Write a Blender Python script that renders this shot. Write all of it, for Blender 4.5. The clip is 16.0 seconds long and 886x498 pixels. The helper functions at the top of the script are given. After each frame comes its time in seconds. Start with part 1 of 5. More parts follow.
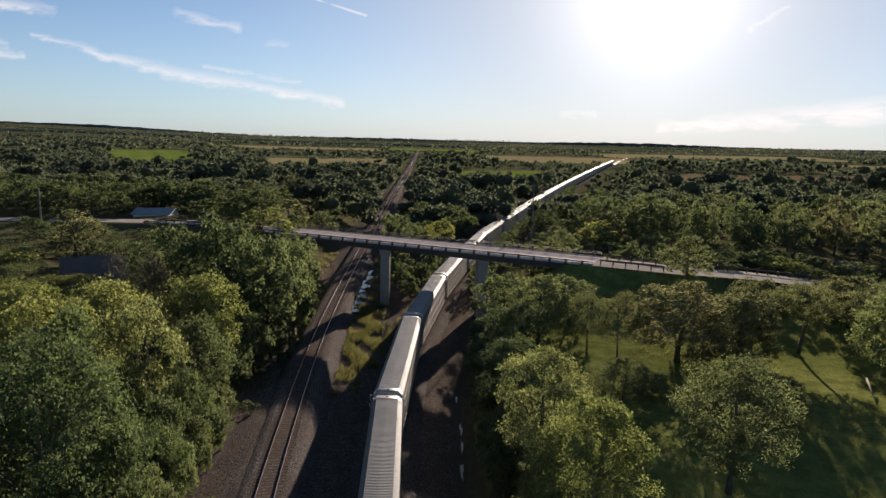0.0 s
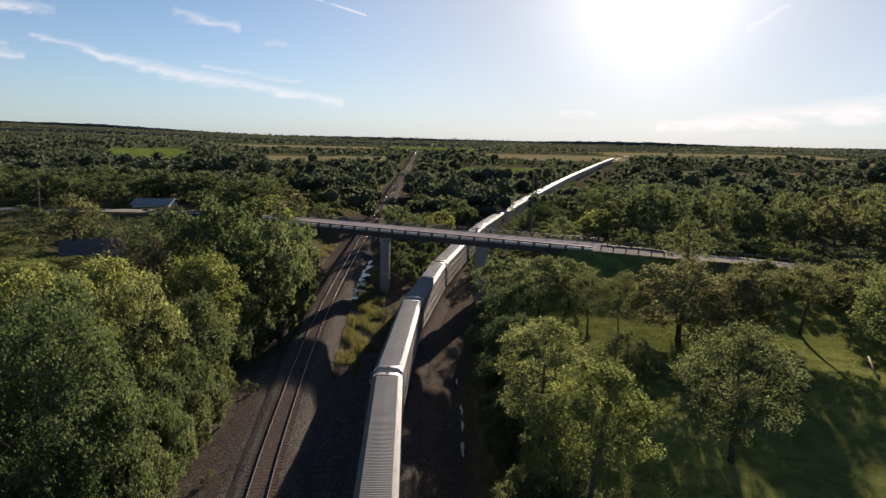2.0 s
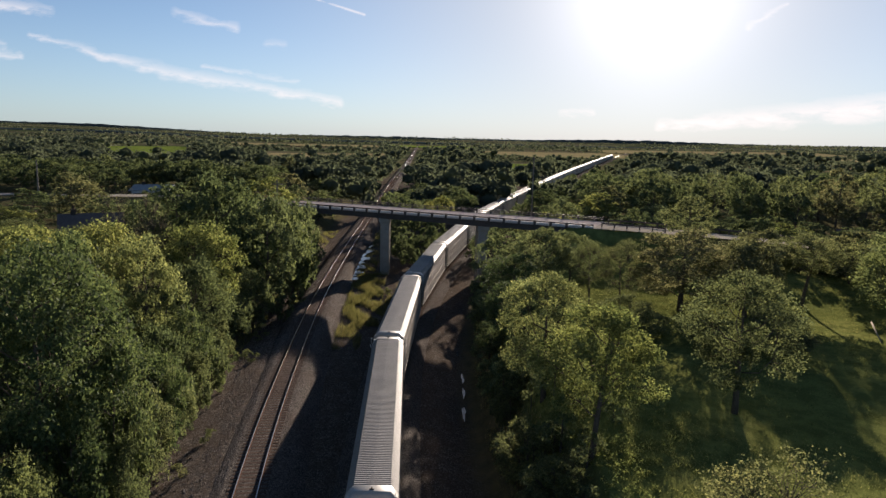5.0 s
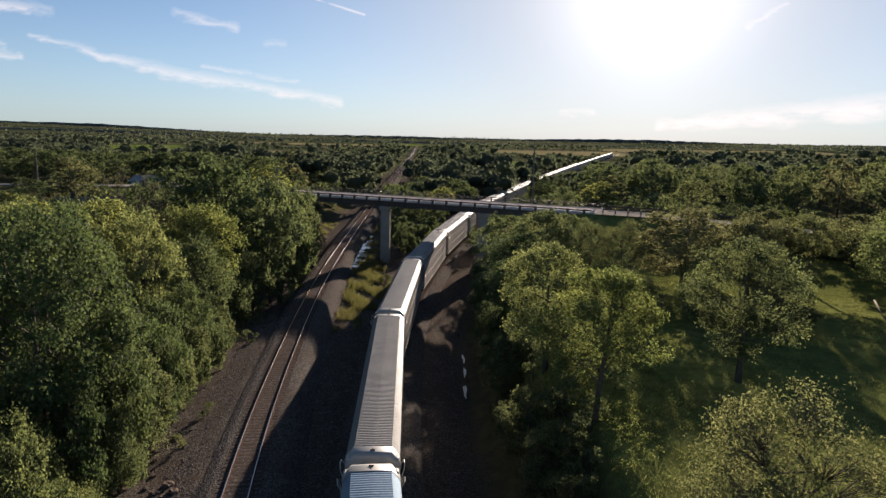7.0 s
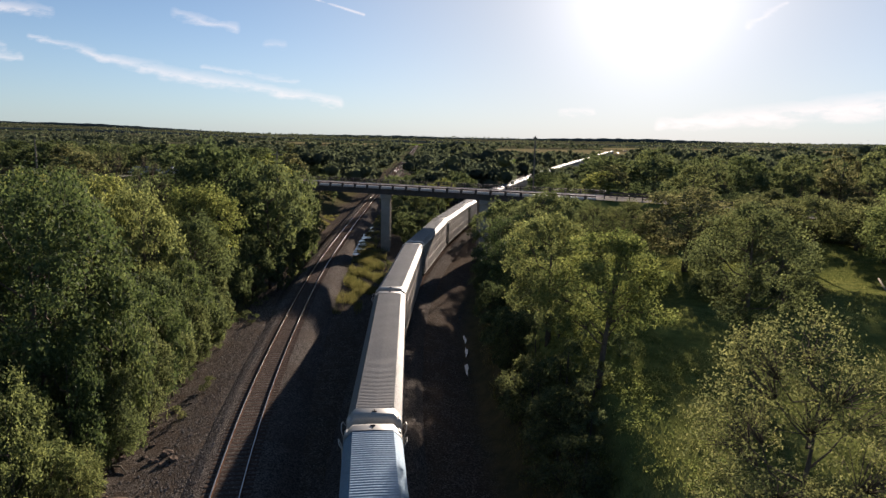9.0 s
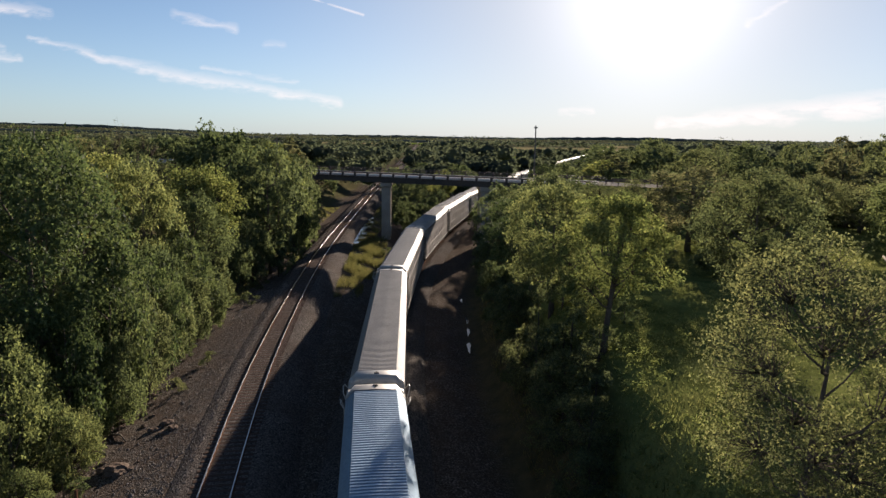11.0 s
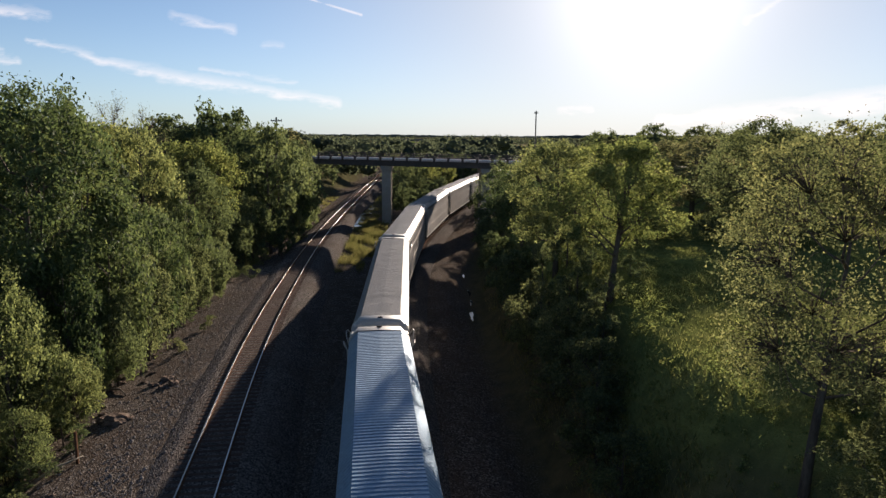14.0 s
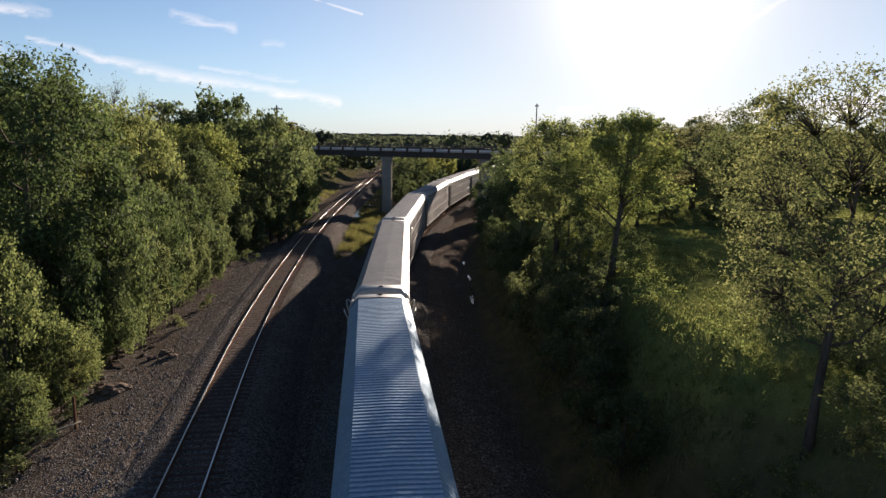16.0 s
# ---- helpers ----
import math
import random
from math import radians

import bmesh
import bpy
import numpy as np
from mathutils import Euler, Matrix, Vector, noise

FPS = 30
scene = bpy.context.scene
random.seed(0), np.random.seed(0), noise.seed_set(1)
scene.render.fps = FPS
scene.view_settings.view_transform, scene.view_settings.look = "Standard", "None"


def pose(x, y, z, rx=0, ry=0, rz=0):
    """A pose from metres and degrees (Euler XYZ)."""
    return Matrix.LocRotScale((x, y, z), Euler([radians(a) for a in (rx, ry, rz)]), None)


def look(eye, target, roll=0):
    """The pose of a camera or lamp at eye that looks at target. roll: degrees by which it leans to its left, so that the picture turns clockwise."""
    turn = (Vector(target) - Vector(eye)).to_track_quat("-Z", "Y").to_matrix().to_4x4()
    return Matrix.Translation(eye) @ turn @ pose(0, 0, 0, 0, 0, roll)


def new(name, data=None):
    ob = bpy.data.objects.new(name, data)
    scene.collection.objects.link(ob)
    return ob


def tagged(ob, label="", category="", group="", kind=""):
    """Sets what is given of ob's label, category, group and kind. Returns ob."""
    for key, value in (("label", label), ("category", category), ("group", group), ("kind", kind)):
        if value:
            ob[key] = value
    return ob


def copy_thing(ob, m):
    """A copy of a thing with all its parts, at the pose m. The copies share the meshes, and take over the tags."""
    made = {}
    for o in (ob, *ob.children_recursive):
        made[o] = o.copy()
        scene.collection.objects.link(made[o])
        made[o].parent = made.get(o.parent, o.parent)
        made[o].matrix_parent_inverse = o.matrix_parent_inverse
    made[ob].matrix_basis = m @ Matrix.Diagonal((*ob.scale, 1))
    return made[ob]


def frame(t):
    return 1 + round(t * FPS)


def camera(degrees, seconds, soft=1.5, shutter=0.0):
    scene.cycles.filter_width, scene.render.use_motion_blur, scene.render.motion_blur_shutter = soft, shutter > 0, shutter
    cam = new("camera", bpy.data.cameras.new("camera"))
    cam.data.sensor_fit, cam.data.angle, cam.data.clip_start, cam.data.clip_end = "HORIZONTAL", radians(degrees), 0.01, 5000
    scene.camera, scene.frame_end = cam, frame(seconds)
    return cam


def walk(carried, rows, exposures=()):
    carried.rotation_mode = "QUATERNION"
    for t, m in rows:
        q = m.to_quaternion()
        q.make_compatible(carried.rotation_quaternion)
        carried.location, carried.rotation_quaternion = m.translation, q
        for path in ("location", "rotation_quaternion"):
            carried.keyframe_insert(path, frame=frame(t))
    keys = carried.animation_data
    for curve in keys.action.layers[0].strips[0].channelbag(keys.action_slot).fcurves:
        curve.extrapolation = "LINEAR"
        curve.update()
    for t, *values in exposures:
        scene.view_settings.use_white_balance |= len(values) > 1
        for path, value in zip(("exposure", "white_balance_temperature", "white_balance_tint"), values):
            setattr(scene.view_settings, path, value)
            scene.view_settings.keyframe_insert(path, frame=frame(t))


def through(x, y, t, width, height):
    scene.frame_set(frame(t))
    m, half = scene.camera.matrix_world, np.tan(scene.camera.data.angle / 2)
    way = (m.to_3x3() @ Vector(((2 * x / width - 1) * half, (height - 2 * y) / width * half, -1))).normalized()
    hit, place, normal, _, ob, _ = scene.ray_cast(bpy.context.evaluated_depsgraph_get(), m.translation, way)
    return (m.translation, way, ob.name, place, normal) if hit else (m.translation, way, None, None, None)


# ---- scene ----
cam = camera(67.0, 16.0, soft=1.45)

# seconds; place in metres; yaw, pitch and roll in degrees
PATH = [
    (0, 0.242, -0.097, 28.434, 0.845, -9.264, 1.509),
    (0.5, 0.238, -0.107, 27.909, 0.834, -9.277, 1.516),
    (1, 0.235, -0.129, 27.372, 0.823, -9.289, 1.505),
    (1.5, 0.232, -0.161, 26.827, 0.813, -9.301, 1.482),
    (2, 0.229, -0.199, 26.277, 0.803, -9.312, 1.452),
    (2.5, 0.226, -0.238, 25.724, 0.795, -9.322, 1.421),
    (3, 0.223, -0.277, 25.169, 0.788, -9.331, 1.390),
    (3.5, 0.220, -0.314, 24.615, 0.782, -9.338, 1.362),
    (4, 0.217, -0.345, 24.061, 0.778, -9.345, 1.337),
    (4.5, 0.214, -0.371, 23.509, 0.775, -9.350, 1.316),
    (5, 0.210, -0.390, 22.959, 0.773, -9.354, 1.299),
    (5.5, 0.205, -0.402, 22.412, 0.773, -9.358, 1.285),
    (6, 0.198, -0.407, 21.868, 0.774, -9.360, 1.272),
    (6.5, 0.191, -0.404, 21.326, 0.776, -9.362, 1.259),
    (7, 0.182, -0.395, 20.787, 0.778, -9.364, 1.244),
    (7.5, 0.171, -0.380, 20.250, 0.782, -9.366, 1.226),
    (8, 0.158, -0.360, 19.716, 0.786, -9.367, 1.202),
    (8.5, 0.143, -0.336, 19.184, 0.791, -9.369, 1.172),
    (9, 0.126, -0.308, 18.655, 0.795, -9.371, 1.133),
    (9.5, 0.106, -0.279, 18.128, 0.800, -9.374, 1.086),
    (10, 0.085, -0.249, 17.604, 0.805, -9.377, 1.029),
    (10.5, 0.061, -0.220, 17.084, 0.809, -9.381, 0.963),
    (11, 0.036, -0.193, 16.568, 0.812, -9.386, 0.890),
    (11.5, 0.009, -0.168, 16.059, 0.814, -9.391, 0.811),
    (12, -0.019, -0.147, 15.556, 0.816, -9.398, 0.729),
    (12.5, -0.047, -0.132, 15.064, 0.815, -9.405, 0.648),
    (13, -0.076, -0.122, 14.583, 0.814, -9.412, 0.575),
    (13.5, -0.104, -0.118, 14.118, 0.810, -9.420, 0.514),
    (14, -0.131, -0.120, 13.671, 0.805, -9.428, 0.475),
    (14.5, -0.155, -0.129, 13.246, 0.797, -9.435, 0.468),
    (15, -0.176, -0.143, 12.850, 0.787, -9.442, 0.503),
    (15.5, -0.191, -0.163, 12.486, 0.775, -9.447, 0.595),
    (16, -0.201, -0.187, 12.162, 0.760, -9.451, 0.758),
]


def aim(x, y, z, yaw, pitch, roll):
    a, b = radians(yaw), radians(pitch)
    way = Vector((-math.sin(a) * math.cos(b), math.cos(a) * math.cos(b), math.sin(b)))
    eye = Vector((x, y, z))
    return look(eye, eye + way, roll)


EXPOSURE, KELVIN, TINT = 1.21, 6750, 17.5
walk(cam, [(row[0], aim(*row[1:])) for row in PATH], [(0.0, EXPOSURE - 0.03, KELVIN, TINT), (9.0, EXPOSURE, KELVIN, TINT), (12.5, EXPOSURE + 0.02, KELVIN, TINT), (16.0, EXPOSURE + 0.14, KELVIN, TINT)])
# ---- world ----
SUN_AZ, SUN_EL = 15.6, 12.6  # degrees right of +y, degrees up

world = bpy.data.worlds.new("sky")
scene.world = world
world.use_nodes = True
wn, wl = world.node_tree.nodes, world.node_tree.links
sky = wn.new("ShaderNodeTexSky")
sky.sky_type, sky.sun_disc = "NISHITA", False
sky.sun_elevation, sky.sun_rotation = radians(SUN_EL), radians(SUN_AZ)
sky.air_density, sky.dust_density, sky.ozone_density, sky.altitude = 0.62, 0.05, 2.6, 300
SKY_STRENGTH = 0.056


def wmath(op, a, b=0.0, c=0.0, clamp=False):
    n = wn.new("ShaderNodeMath")
    n.operation, n.use_clamp = op, clamp
    for s, v in zip(n.inputs, (a, b, c)):
        if isinstance(v, (int, float)):
            s.default_value = v
        else:
            wl.new(v, s)
    return n.outputs[0]


coord = wn.new("ShaderNodeTexCoord")
sep = wn.new("ShaderNodeSeparateXYZ")
wl.new(coord.outputs["Generated"], sep.inputs[0])
ahead = wmath("MAXIMUM", sep.outputs[1], 0.02)
cu, cv = wmath("DIVIDE", sep.outputs[0], ahead), wmath("DIVIDE", sep.outputs[2], ahead)
cmb = wn.new("ShaderNodeCombineXYZ")
wl.new(cu, cmb.inputs[0]), wl.new(cv, cmb.inputs[1])
wisp = wn.new("ShaderNodeTexNoise")
wmap = wn.new("ShaderNodeMapping")
wmap.inputs["Scale"].default_value = (7, 22, 1)
wmap.inputs["Rotation"].default_value = (0, 0, radians(9))
wl.new(cmb.outputs[0], wmap.inputs[0]), wl.new(wmap.outputs[0], wisp.inputs[0])
wisp.inputs["Scale"].default_value, wisp.inputs["Detail"].default_value, wisp.inputs["Roughness"].default_value = 2.2, 7, 0.62
wob = wmath("MULTIPLY", wmath("SUBTRACT", wisp.outputs[0], 0.5), 0.035)
cvw = wmath("ADD", cv, wob)
# thin clouds and vapour trails: from (u, v) to (u, v) on the sky ahead, half width at both ends, strength
STREAKS = (
    (-0.62, 0.134, -0.41, 0.084, 0.004, 0.008, 0.8), (-0.43, 0.087, -0.17, 0.050, 0.008, 0.005, 0.9), (-0.37, 0.096, -0.30, 0.085, 0.003, 0.004, 0.6),
    (-0.72, 0.185, -0.59, 0.168, 0.010, 0.006, 0.85), (-0.405, 0.170, -0.32, 0.153, 0.006, 0.005, 0.6),
    (-0.70, 0.112, -0.637, 0.108, 0.009, 0.004, 0.6), (-0.21, 0.195, -0.134, 0.173, 0.0012, 0.0016, 1.1),
    (0.415, 0.167, 0.466, 0.201, 0.004, 0.003, 0.5), (0.30, 0.026, 0.66, 0.064, 0.006, 0.016, 1.4),
    (0.155, 0.041, 0.20, 0.042, 0.004, 0.004, 0.9), (-0.30, 0.084, -0.23, 0.081, 0.004, 0.003, 0.35),
    (-0.275, 0.131, -0.25, 0.130, 0.005, 0.004, 0.35), (-0.74, 0.14, -0.66, 0.121, 0.006, 0.004, 0.5),
)
cover = None
for u0, v0, u1, v1, w0, w1, amount in STREAKS:
    du, dv = u1 - u0, v1 - v0
    k = wmath("MULTIPLY_ADD", cu, du / (du * du + dv * dv), -(u0 * du + v0 * dv) / (du * du + dv * dv))
    k = wmath("ADD", k, wmath("MULTIPLY", cvw, dv / (du * du + dv * dv)), clamp=True)
    ex = wmath("SUBTRACT", cu, wmath("MULTIPLY_ADD", k, du, u0))
    ey = wmath("SUBTRACT", cvw if w0 > 0.002 else cv, wmath("MULTIPLY_ADD", k, dv, v0))
    far = wmath("SQRT", wmath("ADD", wmath("MULTIPLY", ex, ex), wmath("MULTIPLY", ey, ey)))
    d = wmath("DIVIDE", far, wmath("MULTIPLY_ADD", k, w1 - w0, w0))
    s = wmath("MULTIPLY", wmath("SUBTRACT", 1.0, wmath("MULTIPLY", d, 0.6), clamp=True), amount)
    cover = s if cover is None else wmath("MAXIMUM", cover, s)
thin = wmath("MULTIPLY", wmath("MULTIPLY", cover, 0.66), wmath("MULTIPLY_ADD", wisp.outputs[0], 3.4, -0.95, clamp=True), clamp=True)
cloudmix = wn.new("ShaderNodeMixRGB")
cloudmix.blend_type = "MIX"
wl.new(thin, cloudmix.inputs[0])
cloudmix.inputs[2].default_value = (8.4, 8.1, 8.0, 1)
# thin pale veil low over the horizon, and round the sun
veil = wmath("POWER", 2.718, wmath("MULTIPLY", wmath("ABSOLUTE", sep.outputs[2]), -11.0))
sdot = wn.new("ShaderNodeVectorMath")
sdot.operation = "DOT_PRODUCT"
wl.new(coord.outputs["Generated"], sdot.inputs[0])
sdot.inputs[1].default_value = (math.sin(radians(SUN_AZ)) * math.cos(radians(SUN_EL)), math.cos(radians(SUN_AZ)) * math.cos(radians(SUN_EL)), math.sin(radians(SUN_EL)))
halo = wmath("POWER", wmath("MAXIMUM", sdot.outputs["Value"], 0.0), 130.0)
veilmix = wn.new("ShaderNodeMixRGB")
wl.new(wmath("MULTIPLY", veil, 0.88), veilmix.inputs[0])
tone = wn.new("ShaderNodeMixRGB")
tone.blend_type = "MULTIPLY"
tone.inputs[0].default_value, tone.inputs[2].default_value = 1.0, (1.0, 1.03, 0.955, 1)
wl.new(sky.outputs[0], tone.inputs[1]), wl.new(tone.outputs[0], veilmix.inputs[1])
toward = wmath("POWER", wmath("MAXIMUM", sdot.outputs["Value"], 0.0), 6.0)
veiltone = wn.new("ShaderNodeMixRGB")
wl.new(toward, veiltone.inputs[0])
veiltone.inputs[1].default_value, veiltone.inputs[2].default_value = (3.1, 3.85, 4.15, 1), (5.0, 5.3, 5.45, 1)
wl.new(veiltone.outputs[0], veilmix.inputs[2])
glow = wn.new("ShaderNodeMixRGB")
glow.blend_type = "ADD"
wl.new(halo, glow.inputs[0])
haze = wn.new("ShaderNodeMixRGB")
wl.new(wmath("MULTIPLY", wmath("POWER", wmath("MAXIMUM", sdot.outputs["Value"], 0.0), 14.0), 0.8), haze.inputs[0])
wl.new(veilmix.outputs[0], haze.inputs[1])
haze.inputs[2].default_value = (5.8, 6.05, 6.05, 1)
wl.new(haze.outputs[0], cloudmix.inputs[1])
wl.new(cloudmix.outputs[0], glow.inputs[1])
glow.inputs[2].default_value = (4.5, 4.45, 4.35, 1)
bg = wn["Background"]
wl.new(glow.outputs[0], bg.inputs[0])
bg.inputs[1].default_value = SKY_STRENGTH

sun = new("sun", bpy.data.lights.new("sun", "SUN"))
sun.data.energy, sun.data.angle, sun.data.color = 4.8, radians(0.6), (1.0, 0.905, 0.765)
az, el = radians(SUN_AZ), radians(SUN_EL)
sun_way = Vector((math.sin(az) * math.cos(el), math.cos(az) * math.cos(el), math.sin(el)))
sun.matrix_world = look((40, 0, 120), Vector((40, 0, 120)) - sun_way)

# ---- materials ----


def material(name):
    m = bpy.data.materials.new(name)
    m.use_nodes = True
    return m, m.node_tree.nodes, m.node_tree.links, m.node_tree.nodes["Principled BSDF"]


def noise_tex(n, l, scale, detail=4.0, rough=0.55, stretch=(1, 1, 1), space="Object"):
    tc, mp, nz = n.new("ShaderNodeTexCoord"), n.new("ShaderNodeMapping"), n.new("ShaderNodeTexNoise")
    mp.inputs["Scale"].default_value = stretch
    nz.inputs["Scale"].default_value, nz.inputs["Detail"].default_value, nz.inputs["Roughness"].default_value = scale, detail, rough
    l.new(tc.outputs[space], mp.inputs[0]), l.new(mp.outputs[0], nz.inputs[0])
    return nz.outputs[0]


def ramp(n, l, fac, stops):
    r = n.new("ShaderNodeValToRGB")
    while len(r.color_ramp.elements) < len(stops):
        r.color_ramp.elements.new(0.5)
    for e, (p, c) in zip(r.color_ramp.elements, stops):
        e.position, e.color = p, (*c, 1)
    l.new(fac, r.inputs[0])
    return r.outputs[0]


def mixed(n, l, fac, a, b, how="MIX"):
    m = n.new("ShaderNodeMixRGB")
    m.blend_type = how
    for s, v in zip(m.inputs, (fac, a, b)):
        if isinstance(v, (int, float)):
            s.default_value = v
        elif isinstance(v, tuple):
            s.default_value = (*v, 1)
        else:
            l.new(v, s)
    return m.outputs[0]


def bumped(n, l, bsdf, height, strength=0.5, distance=0.02):
    b = n.new("ShaderNodeBump")
    b.inputs["Strength"].default_value, b.inputs["Distance"].default_value = strength, distance
    l.new(height, b.inputs["Height"]), l.new(b.outputs[0], bsdf.inputs["Normal"])


def surface(name, dark, light, scale=3.0, rough=0.8, metal=0.0, bump=0.4, depth=0.01, fine=25.0, space="Object", stretch=(1, 1, 1), vary=0.0):
    """A surface with broad stains and fine grain."""
    m, n, l, b = material(name)
    broad, grain = noise_tex(n, l, scale, 5, 0.6, stretch, space), noise_tex(n, l, fine, 3, 0.6, stretch, space)
    c = ramp(n, l, broad, ((0.3, dark), (0.7, light)))
    c = mixed(n, l, 0.35, c, ramp(n, l, grain, ((0.3, tuple(v * 0.55 for v in dark)), (0.7, tuple(min(1, v * 1.25) for v in light)))))
    if vary:
        info = n.new("ShaderNodeObjectInfo")
        c = mixed(n, l, vary, c, ramp(n, l, info.outputs["Random"], ((0.0, tuple(v * 0.45 for v in dark)), (1.0, light))))
    l.new(c, b.inputs["Base Color"])
    b.inputs["Roughness"].default_value, b.inputs["Metallic"].default_value = rough, metal
    if rough > 0.84:
        b.inputs["Specular IOR Level"].default_value = 0.0
    bumped(n, l, b, grain, bump, depth)
    return m


def foliage(name, a, b_, c_, through=0.45, gloss=0.0, patch_scale=0.35, patch_mix=0.38):
    """Leaves: each leaf its own tone; light passes through them."""
    a, b_, c_ = ((1.05 * r, g, 1.6 * b) for r, g, b in (a, b_, c_))
    m, n, l, b = material(name)
    g = n.new("ShaderNodeNewGeometry")
    info = n.new("ShaderNodeObjectInfo")
    col = ramp(n, l, g.outputs["Random Per Island"], ((0.0, tuple(v * 0.6 for v in a)), (0.5, b_), (0.85, c_), (1.0, tuple(v * 1.4 for v in c_))))
    patch = noise_tex(n, l, patch_scale, 2, 0.5)
    col = mixed(n, l, patch_mix, col, ramp(n, l, patch, ((0.35, a), (0.65, c_))))
    tone = n.new("ShaderNodeHueSaturation")
    l.new(col, tone.inputs["Color"])
    mr = n.new("ShaderNodeMapRange")
    l.new(info.outputs["Random"], mr.inputs[0])
    mr.inputs[3].default_value, mr.inputs[4].default_value = 0.488, 0.525
    l.new(mr.outputs[0], tone.inputs["Hue"])
    mv = n.new("ShaderNodeMapRange")
    l.new(info.outputs["Random"], mv.inputs[0])
    mv.inputs[3].default_value, mv.inputs[4].default_value = 1.2, 0.8
    l.new(mv.outputs[0], tone.inputs["Value"])
    l.new(tone.outputs[0], b.inputs["Base Color"])
    b.inputs["Roughness"].default_value = 0.7
    b.inputs["Specular IOR Level"].default_value = gloss
    t = n.new("ShaderNodeBsdfTranslucent")
    l.new(mixed(n, l, 1.0, tone.outputs[0], (1.2, 1.2, 0.85), "MULTIPLY"), t.inputs[0])
    mix = n.new("ShaderNodeMixShader")
    mix.inputs[0].default_value = through
    l.new(b.outputs[0], mix.inputs[1]), l.new(t.outputs[0], mix.inputs[2])
    l.new(mix.outputs[0], n["Material Output"].inputs[0])
    return m


LEAF = (
    foliage("leaves_green", (0.07, 0.094, 0.04), (0.105, 0.135, 0.048), (0.158, 0.188, 0.056), 0.5),
    foliage("leaves_yellowing", (0.115, 0.15, 0.042), (0.175, 0.21, 0.05), (0.24, 0.25, 0.062), 0.55),
    foliage("leaves_dark", (0.05, 0.078, 0.026), (0.084, 0.12, 0.036), (0.145, 0.18, 0.05), 0.42, 0.06),
    foliage("leaves_brownish", (0.085, 0.103, 0.043), (0.132, 0.148, 0.052), (0.19, 0.188, 0.066), 0.52),
    foliage("leaves_olive", (0.08, 0.10, 0.042), (0.12, 0.145, 0.05), (0.18, 0.195, 0.06), 0.6),
    foliage("leaves_thin_yellow", (0.07, 0.09, 0.034), (0.11, 0.13, 0.042), (0.162, 0.168, 0.052), 0.58),
    foliage("leaves_mid_green", (0.085, 0.115, 0.04), (0.13, 0.165, 0.05), (0.19, 0.215, 0.06), 0.52),
)
WOODS = foliage("woodland_leaves", (0.07, 0.094, 0.05), (0.1, 0.126, 0.06), (0.14, 0.16, 0.07), 0.58, 0.0, 0.085, 0.75)
GRASS = foliage("grass_blades", (0.095, 0.125, 0.028), (0.15, 0.17, 0.04), (0.22, 0.215, 0.06), 0.45)
DRY_WEEDS = foliage("dry_weeds", (0.09, 0.105, 0.026), (0.145, 0.15, 0.038), (0.21, 0.19, 0.06), 0.4)
BARK = surface("bark", (0.05, 0.042, 0.035), (0.13, 0.11, 0.09), 2.0, 0.9, bump=0.8, depth=0.03, fine=14, stretch=(1, 1, 0.25))
STEEL_DARK = surface("weathered_girder_steel", (0.05, 0.045, 0.042), (0.11, 0.09, 0.08), 1.2, 0.75, 0.3)
RAIL_STEEL = surface("polished_rail_steel", (0.36, 0.35, 0.34), (0.5, 0.49, 0.475), 4, 0.34, 1.0, 0.1, 0.001)
RAIL_RUST = surface("rusty_rail_web", (0.07, 0.04, 0.028), (0.14, 0.08, 0.05), 5, 0.85)
TIE = surface("creosoted_tie", (0.066, 0.044, 0.035), (0.112, 0.08, 0.065), 1.5, 0.9, bump=0.7, vary=0.3, stretch=(0.3, 1, 1))
CONCRETE = surface("aged_concrete", (0.26, 0.24, 0.21), (0.42, 0.39, 0.34), 0.8, 0.88, bump=0.5, fine=18)
DECK = surface("worn_road_deck", (0.42, 0.35, 0.32), (0.57, 0.49, 0.45), 0.5, 0.85, bump=0.4, fine=20)
# near-white that puts sunlight on the deck edge into the colour
LIT_EDGE = surface("sunlit_deck_edge", (0.66, 0.65, 0.63), (0.84, 0.83, 0.81), 1.5, 0.7)
ROAD = surface("gravel_road", (0.26, 0.23, 0.2), (0.42, 0.38, 0.32), 0.35, 0.95, bump=0.6, depth=0.03, fine=9)
ROOF_STEEL = surface("galvanised_roof_steel", (0.19, 0.182, 0.17), (0.265, 0.252, 0.236), 0.5, 0.6, 0.08, 0.15, 0.004, 9, vary=0.25)
ROOF_STEEL.node_tree.nodes["Principled BSDF"].inputs["Specular IOR Level"].default_value = 0.3
# blue base colour stands in for the sky mirrored in the galvanised steel
ROOF_SKY_BLUE = surface("sky_tinted_roof_steel", (0.145, 0.24, 0.325), (0.21, 0.32, 0.42), 0.5, 0.5, 0.4, 0.15, 0.004, 9)
SIDE_STEEL = surface("perforated_side_steel", (0.36, 0.325, 0.29), (0.54, 0.49, 0.44), 0.7, 0.55, 0.35, 0.3, 0.004, 30, vary=0.2)
CAP_STEEL = surface("painted_end_cap", (0.34, 0.32, 0.29), (0.50, 0.475, 0.43), 1.2, 0.5, 0.1, 0.2, 0.004, vary=0.3)
UNDER = surface("sooty_underframe", (0.03, 0.028, 0.026), (0.075, 0.065, 0.055), 2, 0.85)
SHINGLE = surface("dark_shingles", (0.105, 0.082, 0.076), (0.17, 0.138, 0.128), 1.0, 0.9, fine=12)
